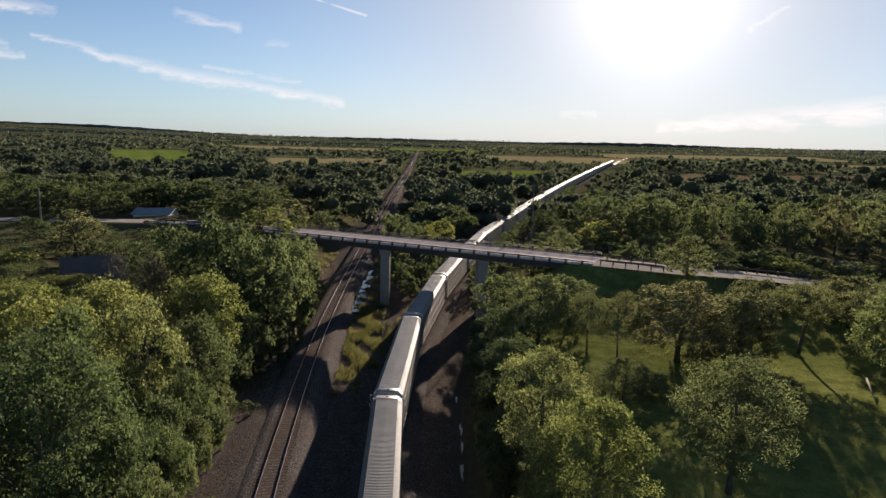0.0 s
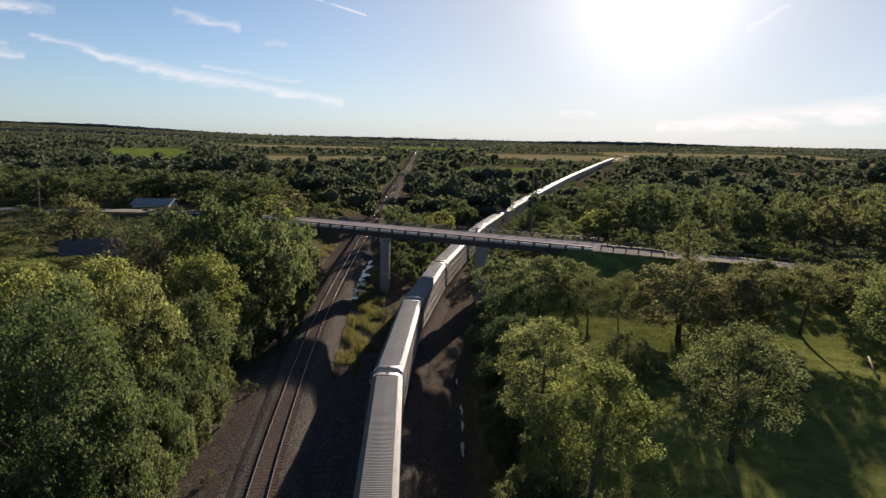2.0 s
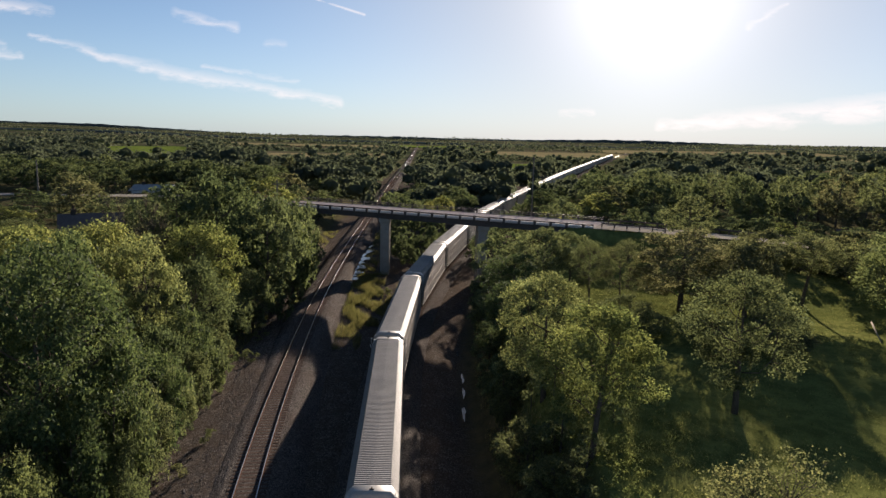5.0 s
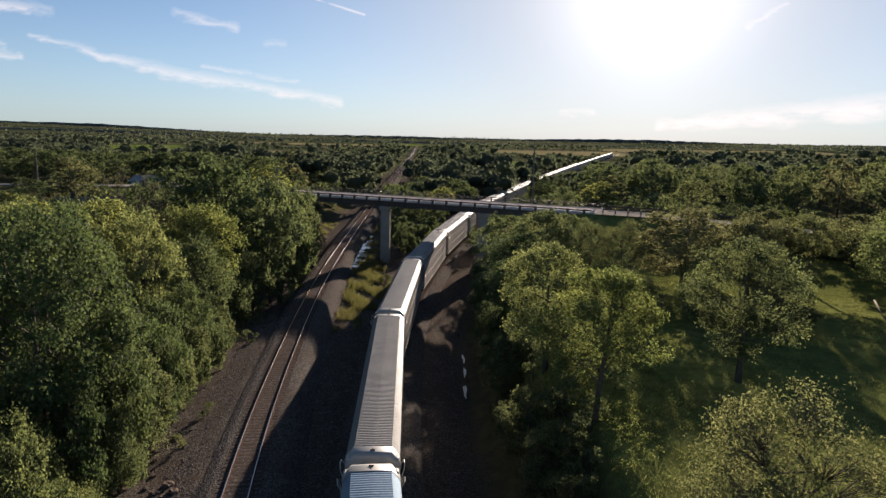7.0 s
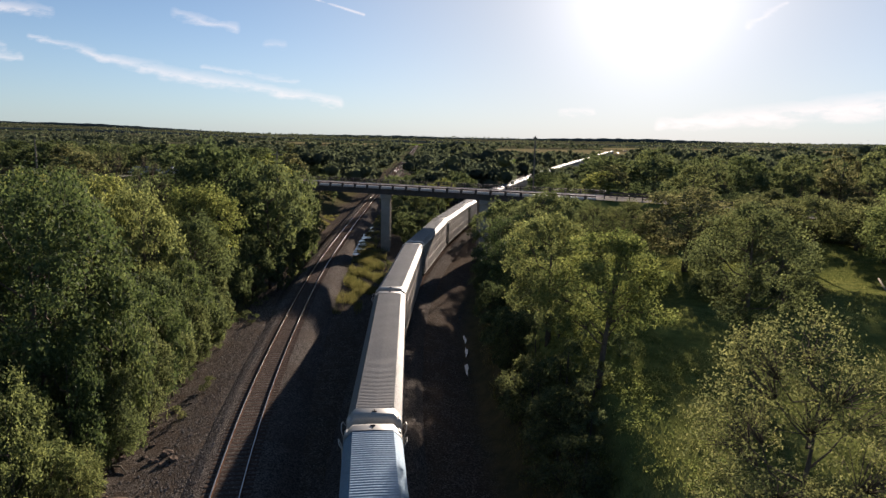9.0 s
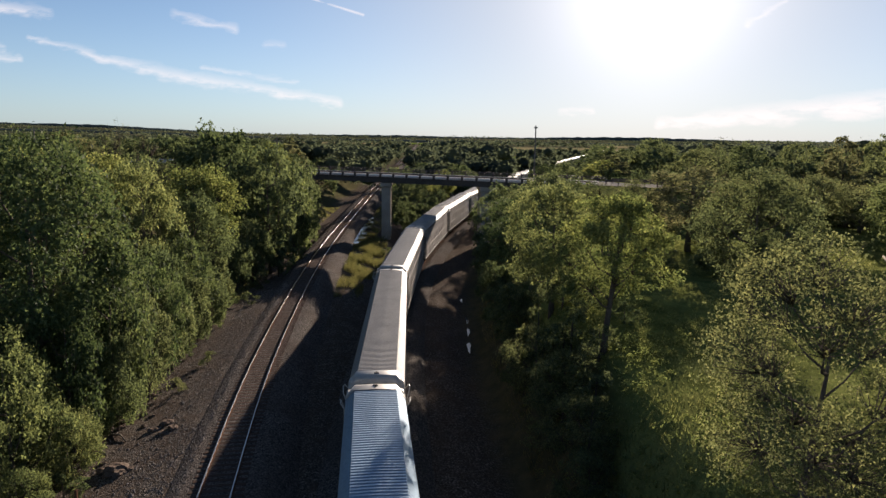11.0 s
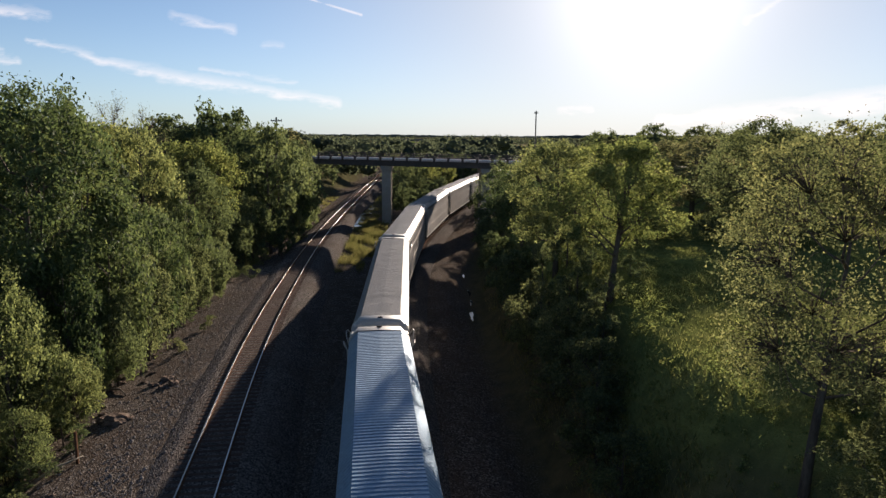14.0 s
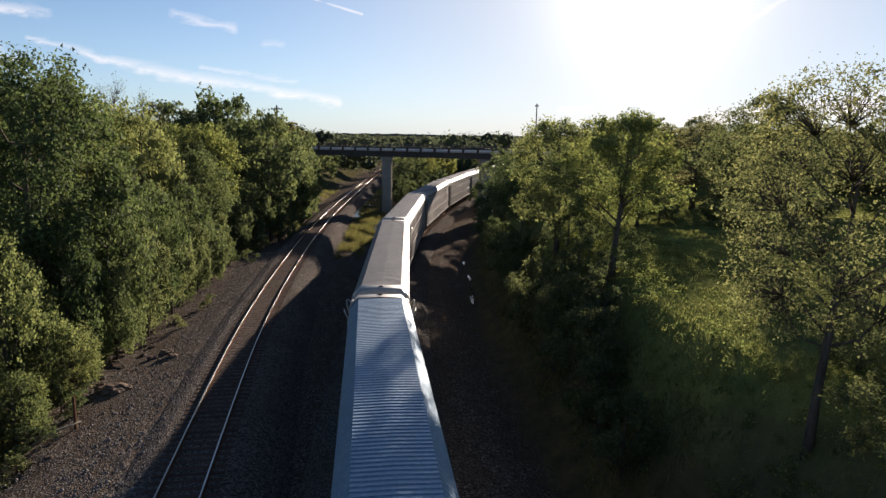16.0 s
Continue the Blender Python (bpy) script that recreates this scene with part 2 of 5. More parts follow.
SIDING = surface("pale_siding", (0.5, 0.5, 0.5), (0.7, 0.69, 0.66), 1.0, 0.7)
BLUE_METAL = surface("blue_grey_sheet_roof", (0.2, 0.215, 0.225), (0.28, 0.295, 0.30), 0.6, 0.8, 0.0)
WOOD_POLE = surface("grey_pole_wood", (0.13, 0.11, 0.09), (0.24, 0.21, 0.18), 1.0, 0.9, stretch=(1, 1, 0.1))


def gravel(name, dark, light, tint):
    m, n, l, b = material(name)
    tc = n.new("ShaderNodeTexCoord")
    vo = n.new("ShaderNodeTexVoronoi")
    vo.inputs["Scale"].default_value = 16.0
    l.new(tc.outputs["Object"], vo.inputs[0])
    sepc = n.new("ShaderNodeSeparateColor")
    l.new(vo.outputs["Color"], sepc.inputs[0])
    stone = ramp(n, l, sepc.outputs[0], ((0.0, dark), (0.75, light), (1.0, tuple(min(1, v * 1.6) for v in light))))
    broad = noise_tex(n, l, 0.22, 6, 0.65)
    l.new(mixed(n, l, ramp(n, l, broad, ((0.42, (0, 0, 0)), (0.68, (0.5, 0.5, 0.5)))), stone, tint), b.inputs["Base Color"])
    b.inputs["Roughness"].default_value = 0.95
    b.inputs["Specular IOR Level"].default_value = 0.0
    bumped(n, l, b, vo.outputs["Distance"], 0.9, 0.06)
    return m


BALLAST = gravel("ballast_stone", (0.03, 0.027, 0.025), (0.14, 0.125, 0.113), (0.085, 0.064, 0.053))


def ground_material():
    m, n, l, b = material("ground_cover")
    att = n.new("ShaderNodeVertexColor")
    att.layer_name = "cover"
    sp = n.new("ShaderNodeSeparateColor")
    l.new(att.outputs[0], sp.inputs[0])
    tc, vo = n.new("ShaderNodeTexCoord"), n.new("ShaderNodeTexVoronoi")
    vo.inputs["Scale"].default_value = 15.0
    l.new(tc.outputs["Object"], vo.inputs[0])
    sc = n.new("ShaderNodeSeparateColor")
    l.new(vo.outputs["Color"], sc.inputs[0])
    broad, mid, fine = noise_tex(n, l, 0.12, 6, 0.62), noise_tex(n, l, 0.9, 5, 0.6), noise_tex(n, l, 14, 4, 0.6)
    stones = ramp(n, l, sc.outputs[0], ((0.0, (0.03, 0.025, 0.021)), (0.75, (0.115, 0.096, 0.08)), (1.0, (0.26, 0.23, 0.2))))
    dirt = mixed(n, l, ramp(n, l, mid, ((0.4, (0, 0, 0)), (0.62, (0.6, 0.6, 0.6)))), stones, (0.08, 0.058, 0.044))
    floor_ = ramp(n, l, mid, ((0.3, (0.055, 0.055, 0.03)), (0.7, (0.12, 0.105, 0.055))))
    lawn = ramp(n, l, broad, ((0.3, (0.14, 0.17, 0.055)), (0.55, (0.2, 0.215, 0.065)), (0.75, (0.25, 0.235, 0.09))))
    lawn = mixed(n, l, 0.4, lawn, ramp(n, l, fine, ((0.3, (0.09, 0.11, 0.025)), (0.7, (0.25, 0.25, 0.08)))))
    tufts = noise_tex(n, l, 0.55, 6, 0.7)
    lawn = mixed(n, l, ramp(n, l, tufts, ((0.42, (0.75, 0.75, 0.75)), (0.6, (0, 0, 0)))), lawn, (0.085, 0.10, 0.03))
    c = mixed(n, l, sp.outputs[0], floor_, dirt)
    c = mixed(n, l, sp.outputs[1], c, lawn)
    strips = noise_tex(n, l, 1.0, 2, 0.4, (0.0016, 0.0052, 0.001))
    crops = ramp(n, l, strips, ((0.38, (0.035, 0.042, 0.027)), (0.47, (0.06, 0.075, 0.035)), (0.54, (0.14, 0.125, 0.08)), (0.60, (0.04, 0.046, 0.028)), (0.7, (0.11, 0.09, 0.06))))
    c = mixed(n, l, sp.outputs[2], c, crops)
    l.new(c, b.inputs["Base Color"])
    b.inputs["Roughness"].default_value = 0.95
    b.inputs["Specular IOR Level"].default_value = 0.0
    bumped(n, l, b, mixed(n, l, 0.5, vo.outputs["Distance"], fine), 0.8, 0.08)
    return m


GROUND = ground_material()
FIELD_GREEN = surface("green_crop", (0.10, 0.15, 0.03), (0.16, 0.20, 0.045), 0.02, 0.95, fine=0.6)
FIELD_TAN = surface("dry_stubble", (0.20, 0.17, 0.09), (0.30, 0.25, 0.13), 0.02, 0.95, fine=0.5)
FIELD_RUST = surface("reddish_dry_grass", (0.14, 0.095, 0.06), (0.21, 0.15, 0.09), 0.03, 0.95, fine=0.5)
wm, wnn, wll, wb = material("ditch_water")
wb.inputs["Base Color"].default_value = (0.03, 0.035, 0.035, 1)
wb.inputs["Roughness"].default_value = 0.06
wb.inputs["IOR"].default_value = 1.33
bumped(wnn, wll, wb, noise_tex(wnn, wll, 3.0, 3), 0.12, 0.02)
WATER = wm

# ---- mesh helpers ----


def mesh_of(name, verts, faces, mat, smooth=False):
    me = bpy.data.meshes.new(name)
    me.from_pydata([tuple(v) for v in verts], [], [tuple(f) for f in faces])
    me.materials.append(mat)
    if smooth:
        me.polygons.foreach_set("use_smooth", [True] * len(me.polygons))
    me.update()
    return me


def part(name, bm, mat, parent=None, label="", smooth=False, m=None):
    """Links a bmesh, or a ready mesh, as one object under a thing."""
    if isinstance(bm, bmesh.types.BMesh):
        me = bpy.data.meshes.new(name)
        bm.to_mesh(me)
        bm.free()
        me.materials.append(mat)
        if smooth:
            me.polygons.foreach_set("use_smooth", [True] * len(me.polygons))
    else:
        me = bm
    ob = new(name, me)
    if parent is not None:
        ob.parent = parent
    if m is not None:
        ob.matrix_basis = m
    if label:
        ob["label"] = label
    return ob


def box(bm, x0, y0, z0, x1, y1, z1, bevel=0.0):
    g = bmesh.ops.create_cube(bm, size=1.0, matrix=Matrix.LocRotScale(((x0 + x1) / 2, (y0 + y1) / 2, (z0 + z1) / 2), None, (abs(x1 - x0), abs(y1 - y0), abs(z1 - z0))))
    if bevel:
        ed = list({e for v in g["verts"] for e in v.link_edges})
        bmesh.ops.bevel(bm, geom=ed, offset=bevel, segments=1, affect="EDGES")
    return bm


def boxes(*rows, bevel=0.0):
    bm = bmesh.new()
    for r in rows:
        box(bm, *r, bevel=bevel)
    return bm


def tube(points, radii, sides=7):
    """Verts and faces of a tapered tube along points."""
    vs, fs = [], []
    pts = [Vector(p) for p in points]
    for i, p in enumerate(pts):
        d = (pts[min(i + 1, len(pts) - 1)] - pts[max(i - 1, 0)]).normalized()
        a = d.orthogonal().normalized() if abs(d.z) > 0.9 else d.cross(Vector((0, 0, 1))).normalized()
        b = d.cross(a)
        for k in range(sides):
            w = 2 * math.pi * k / sides
            vs.append(p + (a * math.cos(w) + b * math.sin(w)) * radii[i])
    for i in range(len(pts) - 1):
        for k in range(sides):
            fs.append((i * sides + k, i * sides + (k + 1) % sides, (i + 1) * sides + (k + 1) % sides, (i + 1) * sides + k))
    fs.append(tuple(range(sides))[::-1])
    fs.append(tuple(range((len(pts) - 1) * sides, len(pts) * sides)))
    return vs, fs


def joined(pieces):
    vs, fs = [], []
    for v, f in pieces:
        o = len(vs)
        vs += list(v)
        fs += [tuple(i + o for i in q) for q in f]
    return vs, fs


# ---- plan ----


class Line:
    """A smooth line x(y) through given places."""

    def __init__(self, pts):
        self.y, self.x = np.array([p[0] for p in pts], float), np.array([p[1] for p in pts], float)
        n, h = len(pts), np.diff(self.y)
        a, r = np.eye(n), np.zeros(n)
        for i in range(1, n - 1):
            a[i, i - 1], a[i, i], a[i, i + 1] = h[i - 1], 2 * (h[i - 1] + h[i]), h[i]
            r[i] = 6 * ((self.x[i + 1] - self.x[i]) / h[i] - (self.x[i] - self.x[i - 1]) / h[i - 1])
        self.m = np.linalg.solve(a, r)

    def __call__(self, y):
        y = np.clip(y, self.y[0], self.y[-1])
        i = np.clip(np.searchsorted(self.y, y) - 1, 0, len(self.y) - 2)
        h = self.y[i + 1] - self.y[i]
        a, b = (self.y[i + 1] - y) / h, (y - self.y[i]) / h
        return a * self.x[i] + b * self.x[i + 1] + ((a**3 - a) * self.m[i] + (b**3 - b) * self.m[i + 1]) * h * h / 6


main_x = Line([(-60, 8), (-20, -1.0), (0, -5.4), (20.7, -9.4), (40.8, -12.98), (62, -15.75), (84, -18.0), (130, -21.15), (176, -23.5), (216, -25.4), (405, -34), (750, -49.2), (1400, -79), (2240, -118)])
side_x = Line([(-60, 13), (-20, 3.6), (0, 0.6), (12.6, -1.4), (23.7, -2.75), (32.3, -3.6), (41.2, -4.35), (58.5, -5.3), (70, -5.5), (84.7, -5.1), (100, -3.95), (115.9, -2.1), (138.5, 1.3), (158, 4.8), (172.9, 7.6), (197.7, 13.2), (290, 36), (604, 121.4), (917, 213.6), (1500, 390)])
MAIN_Z, SIDE_Z = 0.0, -0.55  # tops of the rails
DECK_Z = 10.0
BR_A, BR_DIR = np.array([-22.0, 121.6]), np.array([0.9147, -0.4042])  # near edge of the bridge and its direction
BR_N = np.array([0.4042, 0.9147])
BR_S0, BR_S1, BR_W = -16.0, 48.0, 7.8


def smooth(a, b, v):
    t = np.clip((v - a) / (b - a), 0, 1)
    return t * t * (3 - 2 * t)


def road_point(s):
    """Middle of the road s metres along the bridge line, and its height."""
    p = BR_A + BR_DIR * s + BR_N * BR_W / 2
    z = np.full_like(np.asarray(s, float), DECK_Z)
    right = np.maximum(0, s - 57)
    left = np.maximum(0, -16 - s)
    z = z - 0.085 * np.minimum(right, 45) - 0.02 * np.maximum(0, right - 45) - 0.012 * left
    return p, z


def road_xy(s):
    right, left = max(0.0, s - 62), max(0.0, -40 - s)
    x = BR_A[0] + BR_DIR[0] * s + BR_N[0] * BR_W / 2
    y = BR_A[1] + BR_DIR[1] * s + BR_N[1] * BR_W / 2
    bend = max(0.0, s - 58)
    y += 0.62 * min(bend, 16) + 0.44 * max(0.0, bend - 16)
    y -= 0.40 * max(0, left)
    _, z = road_point(np.array(float(s)))
    return x, y, float(z)


ROAD_S = np.concatenate([np.arange(-160, BR_S0, 4.0), [BR_S0], [BR_S1], np.arange(BR_S1 + 3, 200, 4.0)])
ROAD_PTS = np.array([road_xy(s) for s in ROAD_S])


def height(x, y):
    x, y = np.asarray(x, float), np.asarray(y, float)
    xl, xt = main_x(y), side_x(y)
    near = 1 - smooth(170, 330, y)
    dl, dr = xl - x, x - xt
    z = np.full_like(x, -1.5)
    z = z - 0.5 * np.exp(-((dl - 7.0) / 2.0) ** 2) - 0.9 * np.exp(-((dr - 7.2) / 1.8) ** 2)
    z = z + (1.38 - 0.095 * np.clip(dl, 0, 12)) * smooth(0.5, 1.5, dl) * (1 - smooth(8, 13, dl)) * (1 - smooth(60, 90, y)) + 0.5 * np.exp(-((dl - 7.0) / 2.0) ** 2) * (1 - smooth(60, 90, y))
    high = smooth(48, 74, y)
    bank_l = (smooth(7.5, 14, dl) * 2.6 + smooth(14, 45, dl) * 3.0) * (1 - high) + smooth(8.5, 24, dl) * 10.4 * high
    bank_r = smooth(8.2, 13.2, dr) * 6.5 + smooth(30, 120, dr) * 0.8
    z = z + (bank_l + bank_r) * near + (1 - near) * (smooth(8, 20, dl) + smooth(8, 20, dr)) * 0.6
    inside = (dl < 7) & (dr < 7)
    z = z + np.where(inside, 0, 1) * 0.25 * (np.sin(x * 0.23 + y * 0.11) + np.sin(y * 0.19 - x * 0.07))
    # banks that carry the road to both ends of the bridge
    flat = np.stack([x.ravel(), y.ravel()], 1)
    hz = z.ravel().copy()
    close = np.where((flat[:, 1] > 60) & (flat[:, 1] < 220) & (abs(flat[:, 0]) < 230))[0]
    for i0 in range(0, len(close), 4000):
        ii = close[i0:i0 + 4000]
        d2 = (flat[ii, None, 0] - ROAD_PTS[None, :, 0]) ** 2 + (flat[ii, None, 1] - ROAD_PTS[None, :, 1]) ** 2
        k = d2.argmin(1)
        d = np.sqrt(d2[np.arange(len(ii)), k])
        lift = ROAD_PTS[k, 2] - 0.15 - np.maximum(0, d - 5.0) * 0.7 - hz[ii]
        hz[ii] += np.maximum(0, lift) * smooth(6.5, 10.5, dl.ravel()[ii]) + np.maximum(0, lift) * smooth(8, 12, dr.ravel()[ii])
    z = hz.reshape(x.shape)
    # rolling plain that rises a little towards the horizon
    r = np.hypot(x, y)
    z = z + 24 * smooth(900, 4700, r) + 5 * smooth(500, 1600, r) * np.sin(x * 0.0021 + 1.3) * np.sin(y * 0.0016 + 0.4)
    z = z + 34 * smooth(-0.15, -0.75, x / np.maximum(y, 1)) * smooth(2300, 4300, r)
    return z


def ground_z(x, y):
    return float(height(np.array([x]), np.array([y]))[0])


def ground():
    def spread(n, near, far):
        t = np.linspace(-1, 1, n)
        k = 6.6
        return near * np.sinh(k * t) / k / 1.0 * far / (near * np.sinh(k) / k)
    xs = spread(211, 1, 4800) - 4
    ys = np.concatenate([np.linspace(-60, -2, 24), np.linspace(0, 170, 190), 170 + 4700 * (np.linspace(0.0, 1, 110)[1:] ** 2.6)])
    gx, gy = np.meshgrid(xs, ys)
    gz = height(gx, gy)
    nx, ny = len(xs), len(ys)
    verts = np.stack([gx, gy, gz], -1).reshape(-1, 3)
    i = np.arange(nx * ny).reshape(ny, nx)
    quads = np.stack([i[:-1, :-1], i[:-1, 1:], i[1:, 1:], i[1:, :-1]], -1).reshape(-1, 4)
    me = mesh_of("ground", verts.tolist(), quads.tolist(), GROUND, True)
    x, y = verts[:, 0], verts[:, 1]
    dl, dr = main_x(y) - x, x - side_x(y)
    dirt = (1 - smooth(7 + 3 * (y < 48), 9.5 + 3 * (y < 48), dl)) * (1 - smooth(6, 8.5, dr)) * (1 - smooth(300, 700, y))
    lawn = smooth(10.5, 12.5, dr + np.sin(y * 0.3)) * (1 - smooth(98, 104, y + 0.42 * (x - 30))) * smooth(8, 16, y)
    farm = smooth(500, 900, y)
    me.color_attributes.new("cover", "FLOAT_COLOR", "POINT")
    data = np.zeros((len(verts), 4))
    data[:, 0], data[:, 1], data[:, 2], data[:, 3] = dirt, lawn, farm, 1
    me.color_attributes["cover"].data.foreach_set("color", data.ravel())
    return tagged(new("ground", me), "railway cutting floor, grassy banks and wide rolling plain", "ground", kind="structure")


ground()


def field(mat, corners, label):
    """A crop field laid on the plain, as a grid."""
    (ax, ay), (bx, by), (cx, cy), (dx, dy) = corners
    n = 14
    vs, fs = [], []
    for i in range(n + 1):
        for j in range(n + 1):
            u, v = i / n, j / n
            x = (ax * (1 - u) + bx * u) * (1 - v) + (dx * (1 - u) + cx * u) * v
            y = (ay * (1 - u) + by * u) * (1 - v) + (dy * (1 - u) + cy * u) * v
            vs.append((x, y, ground_z(x, y) + 1.2))
    for i in range(n):
        for j in range(n):
            a = i * (n + 1) + j
            fs.append((a, a + n + 1, a + n + 2, a + 1))
    tagged(new("field", mesh_of("field", vs, fs, mat, True)), label, "field", kind="structure")


FIELDS = (
    (FIELD_GREEN, ((-330, 640), (-270, 700), (-420, 1050), (-520, 1000)), "bright green crop field between dark woods"),
    (FIELD_TAN, ((-190, 660), (-70, 720), (-85, 900), (-230, 830)), "pale tan stubble field by the railway"),
    (FIELD_GREEN, ((0, 520), (70, 545), (90, 680), (-5, 640)), "yellow-green pasture strip among trees"),
    (FIELD_RUST, ((190, 560), (400, 640), (430, 740), (180, 660)), "reddish dry grass field beyond the woods"),
    (FIELD_TAN, ((60, 900), (260, 950), (300, 1250), (40, 1200)), "far pale stubble field"),
    (FIELD_TAN, ((-420, 1300), (-150, 1350), (-190, 1650), (-560, 1600)), "far pale stubble field"),
    (FIELD_GREEN, ((-150, 1500), (40, 1500), (60, 1900), (-170, 1850)), "far green field"),
    (FIELD_TAN, ((300, 1300), (900, 1500), (1000, 1900), (320, 1750)), "far pale stubble field"),
    (FIELD_TAN, ((600, 1000), (1000, 1150), (1100, 1300), (620, 1180)), "far pale stubble field"),
)
for f in FIELDS:
    field(*f)

# ---- railway ----


def sweep(line, z_top, y0, y1, profile, step=2.0, growth=1.0):
    """Verts and faces of a profile [(offset, height)] swept along a line x(y)."""
    ys, y, st = [], y0, step
    while y < y1:
        ys.append(y)
        y += st
        if y > 200:
            st *= growth
    ys.append(y1)
    ys = np.array(ys)
    x = line(ys)
    sl = (line(ys + 0.5) - line(ys - 0.5))
    nx, ny = 1 / np.hypot(1, sl), -sl / np.hypot(1, sl)
    zg = np.where(ys > 500, [ground_z(a, b) + 1.2 for a, b in zip(x, ys)], z_top)
    z0 = z_top + smooth(480, 700, ys) * np.maximum(0, zg - z_top)
    n = len(profile)
    vs = [(x[i] + nx[i] * o, ys[i] + ny[i] * o, z0[i] + h) for i in range(len(ys)) for o, h in profile]
    fs = [(i * n + k, i * n + k + 1, (i + 1) * n + k + 1, (i + 1) * n + k) for i in range(len(ys) - 1) for k in range(n - 1)]
    return vs, fs


def rail_profile(c):
    return [(c - 0.07, -0.17), (c - 0.07, -0.155), (c - 0.012, -0.14), (c - 0.012, -0.045), (c - 0.036, -0.035), (c - 0.036, -0.004), (c + 0.036, -0.004),
            (c + 0.036, -0.035), (c + 0.012, -0.045), (c + 0.012, -0.14), (c + 0.07, -0.155), (c + 0.07, -0.17)]


def tie_mesh():
    bm = boxes((-1.3, -0.115, -0.37, 1.3, 0.115, -0.172), bevel=0.015)
    me = bpy.data.meshes.new("tie")
    bm.to_mesh(me)
    bm.free()
    me.materials.append(TIE)
    return me


TIE_MESH = tie_mesh()
later = []  # pieces that are laid last


def track(line, z, y_end, label, parts_from, parts_to):
    t = tagged(new("railway_track"), label, "railway track")
    for c in (-0.753, 0.753):
        body = part("rail", mesh_of("rail", *sweep(line, z, -55, y_end, rail_profile(c), 2.0, 1.05), RAIL_RUST), None, t)
        part("rail_head", mesh_of("rail_head", *sweep(line, z, -55, y_end, [(c - 0.038, -0.014), (c - 0.03, 0.0), (c + 0.03, 0.0), (c + 0.038, -0.014)], 2.0, 1.05), RAIL_STEEL), None, body, "shiny worn rail top")
    part("ballast_bed", mesh_of("ballast_bed", *sweep(line, z, -55, y_end, [(-4.1, -1.75), (-3.0, -0.8), (-2.3, -0.31), (-1.6, -0.205), (-0.7, -0.178), (0.7, -0.178), (1.6, -0.205), (2.2, -0.33), (2.9, -0.9), (3.9, -1.75)], 2.0, 1.05), BALLAST, True), None, t, "grey crushed stone ballast")
    y, rows = -40.0, []
    while y < 420:
        sl = float(line(y + 0.5) - line(y - 0.5))
        rows.append((float(line(y)), y, -math.degrees(math.atan(sl))))
        y += 0.52 / math.hypot(1, sl)
    later.append((t, z, [r for r in rows if parts_from <= r[1] < parts_to], [r for r in rows if not parts_from <= r[1] < parts_to]))
    return t


track(main_x, MAIN_Z, 2200, "worn steel rails on dark wooden ties and grey ballast", 15, 165)
track(side_x, SIDE_Z, 1450, "curving steel rails on dark ballast under the standing train", 16, 26)

# ---- train of closed car carriers ----


def car_roof(pitch):
    """Roof of three slopes, pressed into ridges across the car."""
    L = 26.2
    prof = [(-1.40, 4.62), (-1.40, 4.93), (-1.34, 5.0), (-0.98, 5.39), (0.0, 5.415), (0.98, 5.39), (1.34, 5.0), (1.40, 4.93), (1.40, 4.62)]
    up = [0, 0, 0.4, 1, 1, 1, 0.4, 0, 0]
    vs, fs, rows = [], [], []
    n = int(L / pitch)
    for i in range(n):
        y = -L / 2 + i * pitch
        rows += [(y, 0.0), (y + pitch * 0.28, 0.0), (y + pitch * 0.42, 0.022), (y + pitch * 0.86, 0.022)]
    rows.append((L / 2, 0.0))
    for y, h in rows:
        vs += [(x, y, z + h * u) for (x, z), u in zip(prof, up)]
    k = len(prof)
    fs = [(i * k + j, i * k + j + 1, (i + 1) * k + j + 1, (i + 1) * k + j) for i in range(len(rows) - 1) for j in range(k - 1)]
    return vs, fs


def cap(sign):
    """Smooth rounded end of the roof."""
    prof = [(-1.42, 4.3), (-1.42, 4.93), (-1.36, 5.03), (-1.0, 5.44), (0.0, 5.47), (1.0, 5.44), (1.36, 5.03), (1.42, 4.93), (1.42, 4.3)]
    vs, fs = [], []
    rows = ((13.0, 1.0, 0), (13.55, 1.0, 0), (13.78, 0.985, -0.05), (13.86, 0.94, -0.2))
    for y, s, dz in rows:
        vs += [(x * s, sign * y, z + dz) for x, z in prof]
    k = len(prof)
    fs = [(i * k + j, i * k + j + 1, (i + 1) * k + j + 1, (i + 1) * k + j) for i in range(len(rows) - 1) for j in range(k - 1)]
    fs.append(tuple(range(3 * k, 4 * k)))
    return vs, fs


